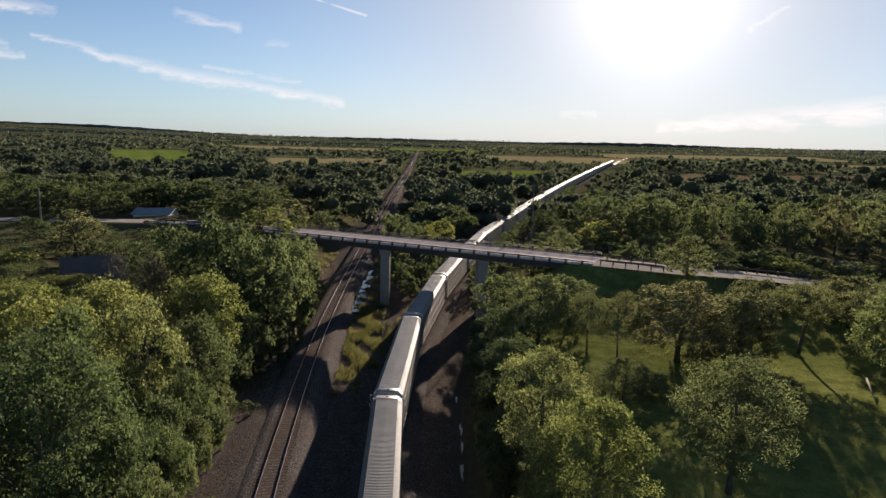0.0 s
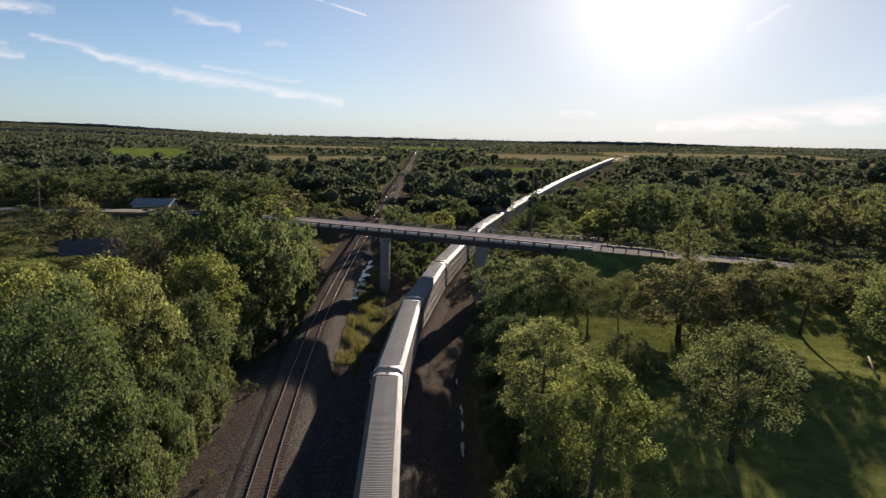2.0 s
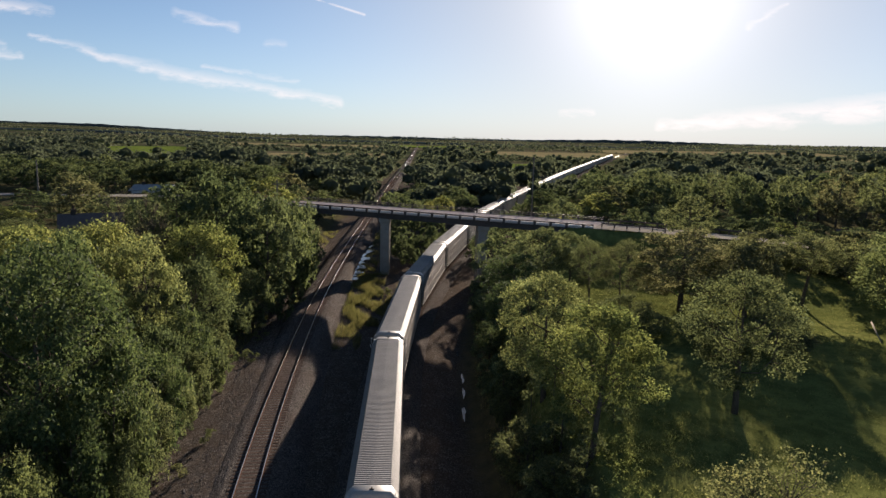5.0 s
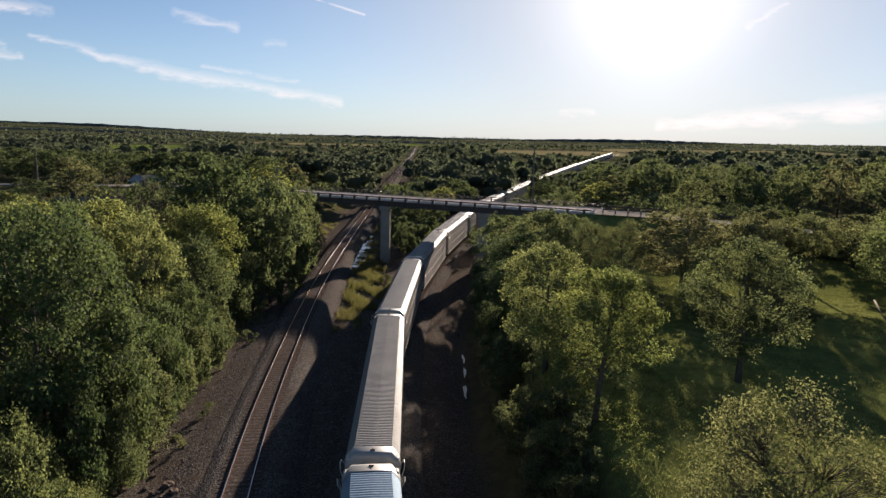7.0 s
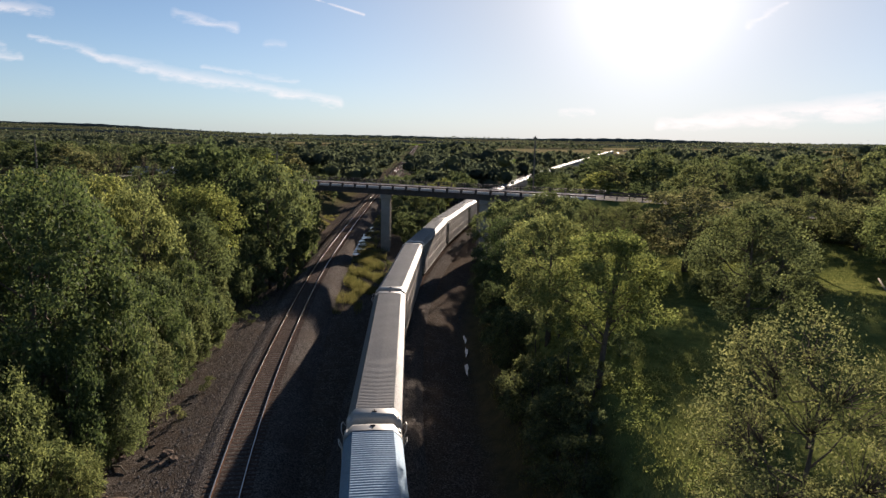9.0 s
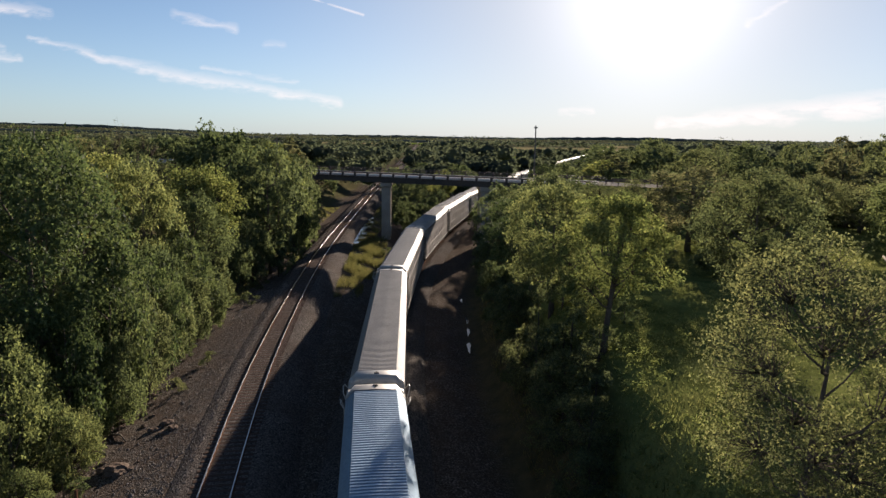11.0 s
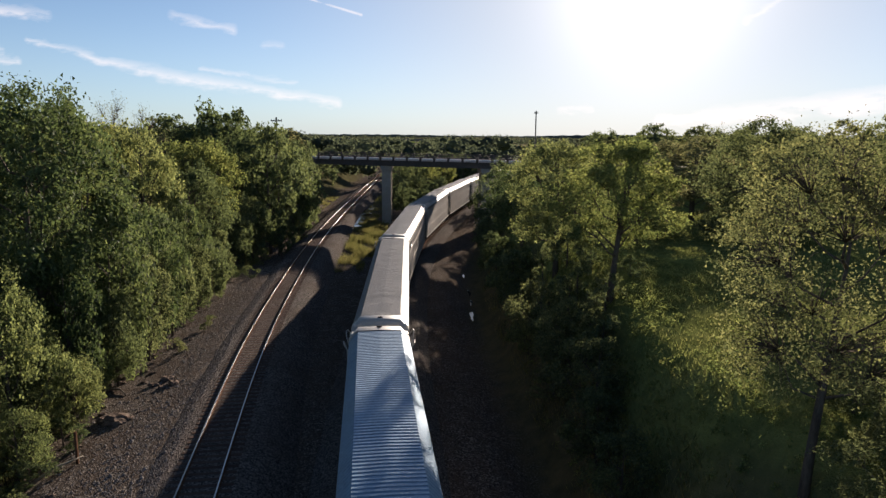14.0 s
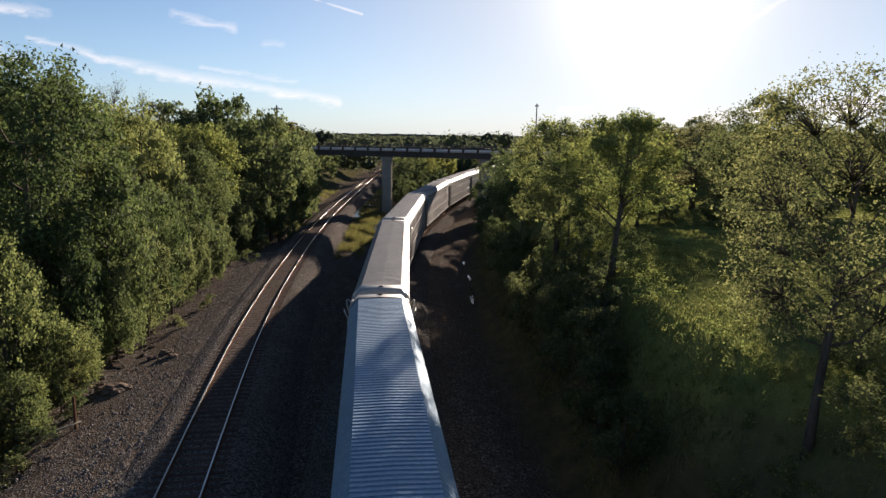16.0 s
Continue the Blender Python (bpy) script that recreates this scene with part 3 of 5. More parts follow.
def build_car(pitch, roof_mat=ROOF_STEEL):
    car = tagged(new("car_carrier_wagon"), "silver-grey enclosed car carrier wagon with a ridged steel roof", "rail wagon", "wagons of the train")
    part("roof", mesh_of("roof", *car_roof(pitch), roof_mat), None, car, "ridged galvanised steel roof")
    for s in (-1, 1):
        part("end_cap", mesh_of("end_cap", *cap(s), CAP_STEEL, True), None, car, "smooth pale roof end")
        wall = part("side_wall", boxes((s * 1.31, -13.4, 1.05, s * 1.36, 13.4, 4.9)), SIDE_STEEL, car, "perforated grey steel side")
        ribs = bmesh.new()
        for i in range(22):
            y = -13.2 + i * 26.4 / 21
            box(ribs, s * 1.35, y - 0.06, 0.95, s * 1.415, y + 0.06, 4.72)
        part("ribs", ribs, SIDE_STEEL, wall)["kind"] = "stuff"
        for z in (0.95, 2.3, 3.6, 4.6):
            part("side_rail", boxes((s * 1.35, -13.3, z, s * 1.40, 13.3, z + 0.12)), SIDE_STEEL, wall)
        # end doors, dark slots down their edges, and corner ladders
        door = boxes((-1.36, s * 13.3, 1.1, -0.02, s * 13.8, 5.2), (0.02, s * 13.3, 1.1, 1.36, s * 13.8, 5.2), bevel=0.08)
        door = part("end_door", door, CAP_STEEL, car, "folding steel end doors")
        part("door_slots", boxes(*[(x - 0.05, s * 13.815, 1.5 + 0.42 * i, x + 0.05, s * 13.8, 1.72 + 0.42 * i) for i in range(8) for x in (-0.9, 0.9)]), UNDER, door)["kind"] = "stuff"
        slots = boxes(*[(e * 1.44, s * 13.3 - 0.34, 1.2 + 0.42 * i, e * 1.36, s * 13.3 + 0.34, 1.44 + 0.42 * i) for i in range(8) for e in (-1, 1)])
        part("edge_slots", slots, UNDER, car, "dark slots beside the end doors")["kind"] = "stuff"
        for e in (-1, 1):
            pts = [(e * 1.45, s * 13.0, 4.5), (e * 1.62, s * 13.1, 4.75), (e * 1.66, s * 13.5, 4.8), (e * 1.62, s * 13.85, 4.6), (e * 1.5, s * 13.9, 4.2), (e * 1.5, s * 13.9, 1.2)]
            part("grab_rail", mesh_of("grab_rail", *tube(pts, [0.03] * 6, 5), CAP_STEEL), None, car, "pale bent grab rail")
        part("latch", boxes((-0.12, s * 13.44, 5.44, 0.12, s * 13.50, 5.51), (-0.03, s * 13.25, 5.45, 0.03, s * 13.5, 5.5)), UNDER, car, "dark roof latch")
        truck = part("truck", boxes((-1.15, s * 9.6 - 1.4, 0.38, -0.95, s * 9.6 + 1.4, 0.68), (0.95, s * 9.6 - 1.4, 0.38, 1.15, s * 9.6 + 1.4, 0.68), (-1.1, s * 9.6 - 0.3, 0.35, 1.1, s * 9.6 + 0.3, 0.75), bevel=0.04), UNDER, car)
        for dy in (-0.88, 0.88):
            for e in (-1, 1):
                bm = bmesh.new()
                bmesh.ops.create_cone(bm, cap_ends=True, segments=20, radius1=0.46, radius2=0.44, depth=0.13, matrix=pose(e * 0.76, s * 9.6 + dy, 0.45, 0, 90, 0))
                part("wheel", bm, RAIL_RUST, truck)
        part("coupler", boxes((-0.12, s * 13.7, 0.75, 0.12, s * 14.27, 0.98), bevel=0.03), UNDER, car)
    part("underframe", boxes((-1.38, -13.5, 0.72, 1.38, 13.5, 1.05), (-0.3, -13.0, 0.5, 0.3, 13.0, 0.75), bevel=0.03), UNDER, car)
    return car


CAR_STEP = 28.6
arc_y = np.arange(-60, 1500, 0.5)
arc_s = np.concatenate([[0], np.cumsum(np.hypot(np.diff(arc_y), np.diff(side_x(arc_y))))])
joint = float(np.interp(59.5, arc_y, arc_s))


def on_side(s):
    y = float(np.interp(s, arc_s, arc_y))
    return float(side_x(y)), y


car_near, car_far = build_car(0.21), build_car(0.9)
first = True
first_far = True
for i in range(-3, 31):
    mid = joint + (i + 0.5) * CAR_STEP
    (ax, ay), (bx, by) = on_side(mid - 9.6), on_side(mid + 9.6)
    lift = max(0.0, ground_z((ax + bx) / 2, (ay + by) / 2) + 1.2 - SIDE_Z) * float(smooth(480, 700, (ay + by) / 2))
    m = pose((ax + bx) / 2, (ay + by) / 2, SIDE_Z + lift, 0, 0, -math.degrees(math.atan2(bx - ax, by - ay)))
    # wagon whose roof has the sky's reflection put into its colour
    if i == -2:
        build_car(0.21, ROOF_SKY_BLUE).matrix_basis = m
    elif i < 7:
        if first:
            car_near.matrix_basis, first = m, False
        else:
            copy_thing(car_near, m)
    elif first_far:
        car_far.matrix_basis, first_far = m, False
    else:
        copy_thing(car_far, m)

# ---- bridge and road ----


def bridge_frame():
    """Local x along the bridge from its left end, y across, z up."""
    a = math.degrees(math.atan2(BR_DIR[1], BR_DIR[0]))
    return pose(float(BR_A[0]), float(BR_A[1]), 0, 0, 0, a)


def bridge():
    b = tagged(new("road_bridge"), "narrow concrete and steel road bridge with post railings over the tracks", "bridge")
    b.matrix_basis = bridge_frame()
    s0, s1, w = BR_S0, BR_S1, BR_W
    part("deck", boxes((s0, 0.0, DECK_Z - 0.28, s1, w, DECK_Z)), DECK, b, "worn pinkish-grey road deck")
    step = 2.6
    # near side: low dark beam on posts over white strips for sunlit deck; far side: open railing
    x = s0
    while x < s1 - 0.1:
        # added white strip: the lit deck seen through the gap under the beam
        part("edge_strip", boxes((x + 0.3, 0.03, DECK_Z - 0.06, min(x + step - 0.3, s1), 0.14, DECK_Z + 0.17), bevel=0.02), LIT_EDGE, b, "white strip standing in for the sunlit deck edge")
        part("edge_strip", boxes((x + 0.02, w - 0.3, DECK_Z - 0.08, min(x + step - 0.02, s1), w - 0.02, DECK_Z + 0.12), bevel=0.03), CONCRETE, b, "concrete kerb length")
        x += step
    x = s0
    while x <= s1 + 0.1:
        part("post", boxes((x - 0.2, -0.06, DECK_Z - 0.4, x + 0.2, 0.2, DECK_Z + 0.5), bevel=0.02), STEEL_DARK, b)
        part("post", boxes((x - 0.11, w - 0.26, DECK_Z - 0.45, x + 0.11, w, DECK_Z + 0.85), bevel=0.02), STEEL_DARK, b)
        x += step
    part("railing", boxes((s0, -0.1, DECK_Z + 0.24, s1, 0.14, DECK_Z + 0.46), bevel=0.02), STEEL_DARK, b, "low dark beam railing")
    for z in (0.42, 0.72):
        part("railing", boxes((s0, w - 0.18, DECK_Z + z, s1, w - 0.08, DECK_Z + z + 0.11), bevel=0.01), STEEL_DARK, b, "dark steel railing")
    for y in (0.45, 2.1, 3.9, 5.7, w - 0.45):
        part("girder", boxes((s0, y - 0.15, DECK_Z - 1.25, s1, y + 0.15, DECK_Z - 1.2), (s0, y - 0.02, DECK_Z - 1.2, s1, y + 0.02, DECK_Z - 0.32), (s0, y - 0.15, DECK_Z - 0.34, s1, y + 0.15, DECK_Z - 0.29)), STEEL_DARK, b)
    for s in (9.7, 28.6):
        gx, gy = BR_A + BR_DIR * s + BR_N * 3.4
        base = ground_z(gx, gy) - 0.6
        pier = part("pier", boxes((-0.8, -2.0, base, 0.8, -0.9, DECK_Z - 2.0), (-0.8, 2.6, base, 0.8, 3.7, DECK_Z - 2.0), (-0.3, -0.9, base, 0.3, 2.6, DECK_Z - 2.6), bevel=0.04), CONCRETE, b, "stained concrete pier", m=pose(s, 2.8, 0, 0, 0, 27))
        part("pier_cap", boxes((-1.0, -2.5, DECK_Z - 2.0, 1.0, 4.4, DECK_Z - 1.25), bevel=0.05), CONCRETE, pier)
    for s, t in ((s0, -1.2), (s1, 1.2)):
        gx, gy = BR_A + BR_DIR * s + BR_N * w / 2
        part("abutment", boxes((min(s, s + t), -0.3, 4.0, max(s, s + t), w + 0.3, DECK_Z - 0.05)), CONCRETE, b)


bridge()


def road(pts, label, offs=(-2.9, -1.2, 0, 1.2, 2.9)):
    vs, fs = [], []
    for i, p in enumerate(pts):
        d = pts[min(i + 1, len(pts) - 1)] - pts[max(i - 1, 0)]
        d = d / np.hypot(d[0], d[1])
        for o in offs:
            vs.append((p[0] - d[1] * o, p[1] + d[0] * o, p[2] + 0.02 - 0.02 * abs(o)))
    n = len(offs)
    fs = [(i * n + k, i * n + k + 1, (i + 1) * n + k + 1, (i + 1) * n + k) for i in range(len(pts) - 1) for k in range(n - 1)]
    tagged(new("road", mesh_of("road", vs, fs, ROAD, True)), label, "road", kind="structure")


road(ROAD_PTS[ROAD_S <= BR_S0], "pale gravel road on a bank")
road(ROAD_PTS[ROAD_S >= BR_S1], "pale gravel road running down from the bridge", (-4.6, -2.0, 0, 1.6, 3.2))


def guard_rail(s0, s1, off):
    g = tagged(new("guard_rail"), "dark roadside guard rail on short posts", "guard rail")
    prev = None
    for s in np.arange(s0, s1, 1.9):
        x, y, z = road_xy(float(s))
        x, y = x - BR_N[0] * off, y - BR_N[1] * off
        part("post", boxes((x - 0.08, y - 0.08, z - 0.8, x + 0.08, y + 0.08, z + 0.7)), STEEL_DARK, g)
        if prev:
            part("beam", mesh_of("beam", *tube([(prev[0], prev[1], prev[2] + 0.55), (x, y, z + 0.55)], [0.13, 0.13], 4), STEEL_DARK), None, g)
        prev = (x, y, z)


guard_rail(BR_S1 + 1, BR_S1 + 56, -2.5)
guard_rail(BR_S1 + 1, BR_S1 + 11, 2.5)
guard_rail(-44, BR_S0 - 1, 3.0)

# ---- poles ----


def pole(x, y, top, arm, label, base=None):
    b = ground_z(x, y) - 0.3 if base is None else base
    p = tagged(new("utility_pole"), label, "utility pole")
    part("shaft", mesh_of("shaft", *tube([(x, y, b), (x, y, (b + top) / 2), (x, y, top)], [0.17, 0.15, 0.12], 8), WOOD_POLE), None, p)
    if arm:
        part("crossarm", boxes((x - arm, y - 0.06, top - 0.6, x + arm, y + 0.06, top - 0.45)), WOOD_POLE, p)
        for e in (-0.9, -0.4, 0.4, 0.9):
            part("insulator", mesh_of("insulator", *tube([(x + arm * e, y, top - 0.45), (x + arm * e, y, top - 0.25)], [0.05, 0.04], 6), UNDER), None, p)


pole(17.6, 147, 19.6, 0.4, "tall thin wooden utility pole beside the tracks")
pole(-25.5, 97, 16.4, 0.8, "wooden utility pole among trees by the bridge")
pole(-79.5, 127, 17.3, 0.0, "bare wooden pole above the trees")

# ---- houses ----


def house(x, y, turn, w, d, wall_h, roof_h, roof_mat, label, windows=True):
    h = tagged(new("house"), label, "house")
    h.matrix_basis = pose(x, y, ground_z(x, y) - 0.2, 0, 0, turn)
    part("wall", boxes((-w / 2, -d / 2, 0, w / 2, d / 2, wall_h)), SIDING, h, "pale sided walls")
    e = 0.5
    vs = [(-w / 2 - e, -d / 2 - e, wall_h - 0.15), (w / 2 + e, -d / 2 - e, wall_h - 0.15), (w / 2 + e, d / 2 + e, wall_h - 0.15), (-w / 2 - e, d / 2 + e, wall_h - 0.15), (-w / 2 - e, 0, wall_h + roof_h), (w / 2 + e, 0, wall_h + roof_h)]
    vs += [(a, b, c + 0.15) for a, b, c in vs]
    fs = [(0, 1, 5, 4), (2, 3, 4, 5), (7, 6, 10, 11), (9, 8, 11, 10), (0, 6, 7, 1), (2, 8, 9, 3), (0, 4, 10, 6), (4, 3, 9, 10), (1, 7, 11, 5), (5, 11, 8, 2)]
    roof = part("roof", mesh_of("roof", vs, fs, roof_mat), None, h)
    for g in (-w / 2, w / 2):
        part("gable", mesh_of("gable", [(g, -d / 2, wall_h), (g, d / 2, wall_h), (g, 0, wall_h + roof_h - 0.2)], [(0, 2, 1)], SIDING), None, h)
    for wx in (-w / 4, w / 4) if windows else ():
        win = part("window", boxes((wx - 0.5, -d / 2 - 0.05, 1.0, wx + 0.5, -d / 2 - 0.01, 2.2)), CAP_STEEL, h)
        part("pane", boxes((wx - 0.42, -d / 2 - 0.07, 1.08, wx + 0.42, -d / 2 - 0.055, 2.12)), UNDER, win)
    part("vent_pipe", mesh_of("vent_pipe", *tube([(w * 0.2, d * 0.1, wall_h + roof_h * 0.5), (w * 0.2, d * 0.1, wall_h + roof_h + 0.35)], [0.14, 0.14], 8), UNDER), None, roof)
    part("chimney", boxes((-w * 0.3 - 0.3, -0.3, wall_h + roof_h * 0.6, -w * 0.3 + 0.3, 0.3, wall_h + roof_h + 0.7)), UNDER, roof)


house(-46.0, 84, 28, 6.6, 7, 1.7, 2.2, SHINGLE, "low house with a dark shingled roof among trees")
house(-70, 156, 5, 8, 7, 0.8, 1.0, BLUE_METAL, "shed with a blue-grey sheet metal roof beyond the road", False)
house(74, 124, -20, 3.6, 3.2, 2.0, 0.9, SHINGLE, "small white shed in the shade of trees")

# ---- water ----


def puddle(cx, cy, z, lx, ly, seed, label):
    rnd = random.Random(seed)
    n = 26
    ph = [rnd.uniform(0, 6.28) for _ in range(4)]
    vs = [(cx, cy, z)]
    for k in range(n):
        a = 2 * math.pi * k / n
        r = 1 + 0.22 * math.sin(3 * a + ph[0]) + 0.16 * math.sin(5 * a + ph[1]) + 0.1 * math.sin(8 * a + ph[2])
        vs.append((cx + lx * r * math.cos(a), cy + ly * r * math.sin(a), z))
    tagged(new("puddle", mesh_of("puddle", vs, [(0, 1 + k, 1 + (k + 1) % n) for k in range(n)], WATER, True)), label, "puddle", "puddles", "structure")


for i, (x, y, lx, ly) in enumerate(((-18.0, 146, 0.35, 2.6), (-17.5, 140.5, 0.6, 2.3), (-18.1, 136, 0.5, 1.8), (-17.2, 132, 0.9, 1.9), (-17.6, 127.4, 0.7, 1.8), (-16.8, 123.5, 1.0, 1.7), (-17.7, 120.6, 0.6, 1.2), (-16.6, 118, 0.9, 1.3), (-17.5, 115, 0.8, 1.2), (-16.4, 112.4, 0.7, 1.0), (-17.2, 109.8, 0.5, 0.9))):
    puddle(x, y, -1.18, lx, ly, i, "shallow water in the ditch reflecting the bright sky")
for i, (x, y, lx, ly) in enumerate(((1.7, 68, 0.16, 1.6), (1.75, 63.4, 0.14, 1.2), (1.7, 58.4, 0.16, 1.5), (1.2, 76, 0.1, 1.0))):
    puddle(x, y, -2.12, lx, ly, 20 + i, "narrow puddle in the wheel track")

# ---- trees ----


def leaf_cloud(rng, centres, radii, per, size, up=0.35, spread=0.6, wild=0.6):
    """Pointed leaves scattered in clumps: verts and triangles."""
    n = len(centres) * per
    c = np.repeat(centres, per, 0)
    r = np.repeat(radii, per)
    d = rng.normal(size=(n, 3))
    d /= np.linalg.norm(d, axis=1)[:, None]
    p = c + d * (r * 1.08 * rng.uniform(0.0, 1.0, n) ** spread)[:, None] * np.array([1, 1, 0.8])
    nor = d * (1.2 - wild) + rng.normal(size=(n, 3)) * wild + np.array([0, 0, up])
    nor /= np.linalg.norm(nor, axis=1)[:, None]
    a = np.cross(nor, rng.normal(size=(n, 3)))
    a /= np.linalg.norm(a, axis=1)[:, None]
    b = np.cross(nor, a)
    s = (size * rng.uniform(0.6, 1.35, n))[:, None]
    q = np.stack([p - a * s * 0.35 - b * s * 0.42, p - a * s * 0.35 + b * s * 0.42, p + a * s * 0.7], 1)
    return q.reshape(-1, 3), np.arange(3 * n).reshape(-1, 3)


def quick_mesh(name, verts, faces, mat):
    k = faces.shape[1]
    me = bpy.data.meshes.new(name)
    me.vertices.add(len(verts))
    me.vertices.foreach_set("co", np.asarray(verts, np.float32).ravel())
    me.loops.add(faces.size)
    me.loops.foreach_set("vertex_index", faces.astype(np.int32).ravel())
    me.polygons.add(len(faces))
    me.polygons.foreach_set("loop_start", np.arange(0, faces.size, k, dtype=np.int32))
    me.materials.append(mat)
    me.update(calc_edges=True)
    me.validate()
    return me


def crown_clumps(rng, H, R, low, lobes, n, thin=False):
    """Leafy boughs as lobes of the crown, each set with clumps: lobe middles, clump middles, radii, and each clump's lobe."""
    mid, hz = H * (low + 1) / 2, H * (1 - low) / 2
    lobe, out, rad, of = [], [], [], []
    for i in range(lobes):
        w = 0.97 - 1.86 * ((i + 0.3) / lobes) ** 0.92
        a = i * 2.399963 + rng.normal() * 0.4
        q = math.sqrt(1 - w * w) * (1 - 0.2 * max(0.0, w))
        reach, r = R * rng.uniform(0.44, 0.72), R * rng.uniform(0.30, 0.50)
        c = np.array([math.cos(a) * q * reach, math.sin(a) * q * reach, mid + w * (hz - r * 0.75) * rng.uniform(0.88, 1.04)])
        lobe.append(c)
        o = c - np.array([0, 0, mid])
        o /= np.linalg.norm(o) + 1e-6
        for k in range(n):
            d = rng.normal(size=3)
            d = d / np.linalg.norm(d) + o * 0.55 + np.array([0, 0, 0.3])
            d /= np.linalg.norm(d)
            inner = k % 7 == 6 and not thin
            f = rng.uniform(0.1, 0.6) if inner else rng.uniform(0.62, 1.12)
            out.append(c + d * r * f * np.array([1, 1, 0.82]))
            rad.append(r * rng.uniform(0.18, 0.42) + 0.06)
            of.append(i)
    return np.array(lobe), np.array(out), np.array(rad), of


def tree_meshes(seed, H, R, low, lobes, clumps, per, size, leaf, twigs=3, thin=False, wild=0.6):
    rng = np.random.default_rng(seed)
    lobe, cc, cr, of = crown_clumps(rng, H, R, low, lobes, clumps, thin)
    v, q = leaf_cloud(rng, cc, cr, per, size, 0.35, 0.62, wild)
    crown = quick_mesh("crown", v, q, leaf)
    r0 = (0.0145 * H + 0.04) * (0.65 if thin else 1.0)
    bend = rng.normal(size=2) * 0.03 * H
    trunk = [(0, 0, -0.5), (bend[0] * 0.2, bend[1] * 0.2, H * 0.15), (bend[0] * 0.6, bend[1] * 0.6, H * 0.4), (bend[0], bend[1], H * 0.62), (bend[0] * 1.1, bend[1] * 1.2, H * 0.82)]
    pieces = [tube(trunk, [r0 * 1.35, r0, r0 * 0.75, r0 * 0.4, r0 * 0.1], 8)]
    for i, e in enumerate(lobe):
        z0 = min(max(H * max(low, 0.06) * 0.8, e[2] - np.hypot(e[0], e[1]) * rng.uniform(0.6, 1.1)), H * 0.78)
        f = min(1, z0 / (H * 0.62))
        s = np.array([bend[0] * f, bend[1] * f, z0])
        k = s * 0.45 + e * 0.55 + rng.normal(size=3) * 0.04 * R + np.array([0, 0, -0.03 * H])
        rr = r0 * rng.uniform(0.3, 0.48)
        pieces.append(tube([s, k, e], [rr, rr * 0.65, rr * 0.3], 5))
        mine = [j for j in range(len(cc)) if of[j] == i][:twigs]
        for j in mine:
            p = cc[j]
            h = e * 0.5 + p * 0.5 + rng.normal(size=3) * 0.05 * R
            st = k * 0.4 + e * 0.6
            pieces.append(tube([st, h, p], [rr * 0.34, rr * 0.22, rr * 0.08], 3))
    return mesh_of("trunk", *joined(pieces), BARK, True), crown


def make_tree(name, meshes, label, cat="tree"):
    t = tagged(new(name), label, cat)
    part("trunk", meshes[0], None, t)
    part("crown", meshes[1], None, t)
    return t


BIG = {}
#          seed  H    R   low lobes size leaf thin
KINDS = {
    "round": (11, 12, 5.2, 0.14, 15, 0.165, 0, False, "broad leafy tree with a rounded green crown"),
    "gold": (12, 12, 4.8, 0.28, 14, 0.155, 1, False, "leafy tree with a yellow-green sunlit crown"),
    "leafy": (23, 12, 4.8, 0.12, 14, 0.155, 6, False, "full leafy tree with a mid-green crown"),
    "dark": (13, 12, 5.0, 0.05, 17, 0.155, 2, False, "dense dark green tree at the edge of the woods"),
    "airy": (14, 12, 4.0, 0.22, 17, 0.078, 5, True, "slender tree with thin foliage and visible branches"),
    "brown": (15, 12, 4.4, 0.06, 16, 0.165, 3, False, "spreading tree with thinning olive-brown leaves"),
    "open": (19, 12, 4.6, 0.16, 14, 0.14, 4, False, "open-crowned olive green tree standing on the lawn"),
    "tall": (29, 12, 4.2, 0.4, 13, 0.14, 4, False, "olive tree with a bare lower trunk beside the lawn"),
    "twiggy": (27, 12, 4.0, 0.3, 14, 0.1, 3, True, "half-bare tree with fine grey twigs"),
    "bushy": (16, 12, 5.6, 0.02, 16, 0.165, 0, False, "bushy tree leafy down to the ground"),
    "shrub": (17, 6, 3.2, 0.0, 9, 0.145, 0, False, "leafy green shrub on the railway bank"),
    "thicket": (31, 6, 3.2, 0.0, 11, 0.135, 2, False, "dark leafy thicket under the trees on the bank"),
    "bright": (33, 6, 3.2, 0.0, 11, 0.12, 6, False, "sunlit green bush at the foot of the woods"),
    "scrub": (18, 6, 3.2, 0.0, 9, 0.13, 4, False, "yellowing scrub bush on the railway bank"),
}
# clumps on a lobe, leaves in a clump, leaf size, twigs, share of the lobes
LODS = {0: (28, 60, 1.0, 7, 1.0), 1: (25, 40, 1.22, 4, 1.0), 2: (18, 25, 1.95, 2, 0.9), 3: (12, 20, 2.9, 0, 0.75), 4: (9, 13, 3.7, 0, 0.45), 5: (16, 34, 1.5, 2, 0.6)}


heaps = {}  # leaves and stems of the trees that are too many to stand singly


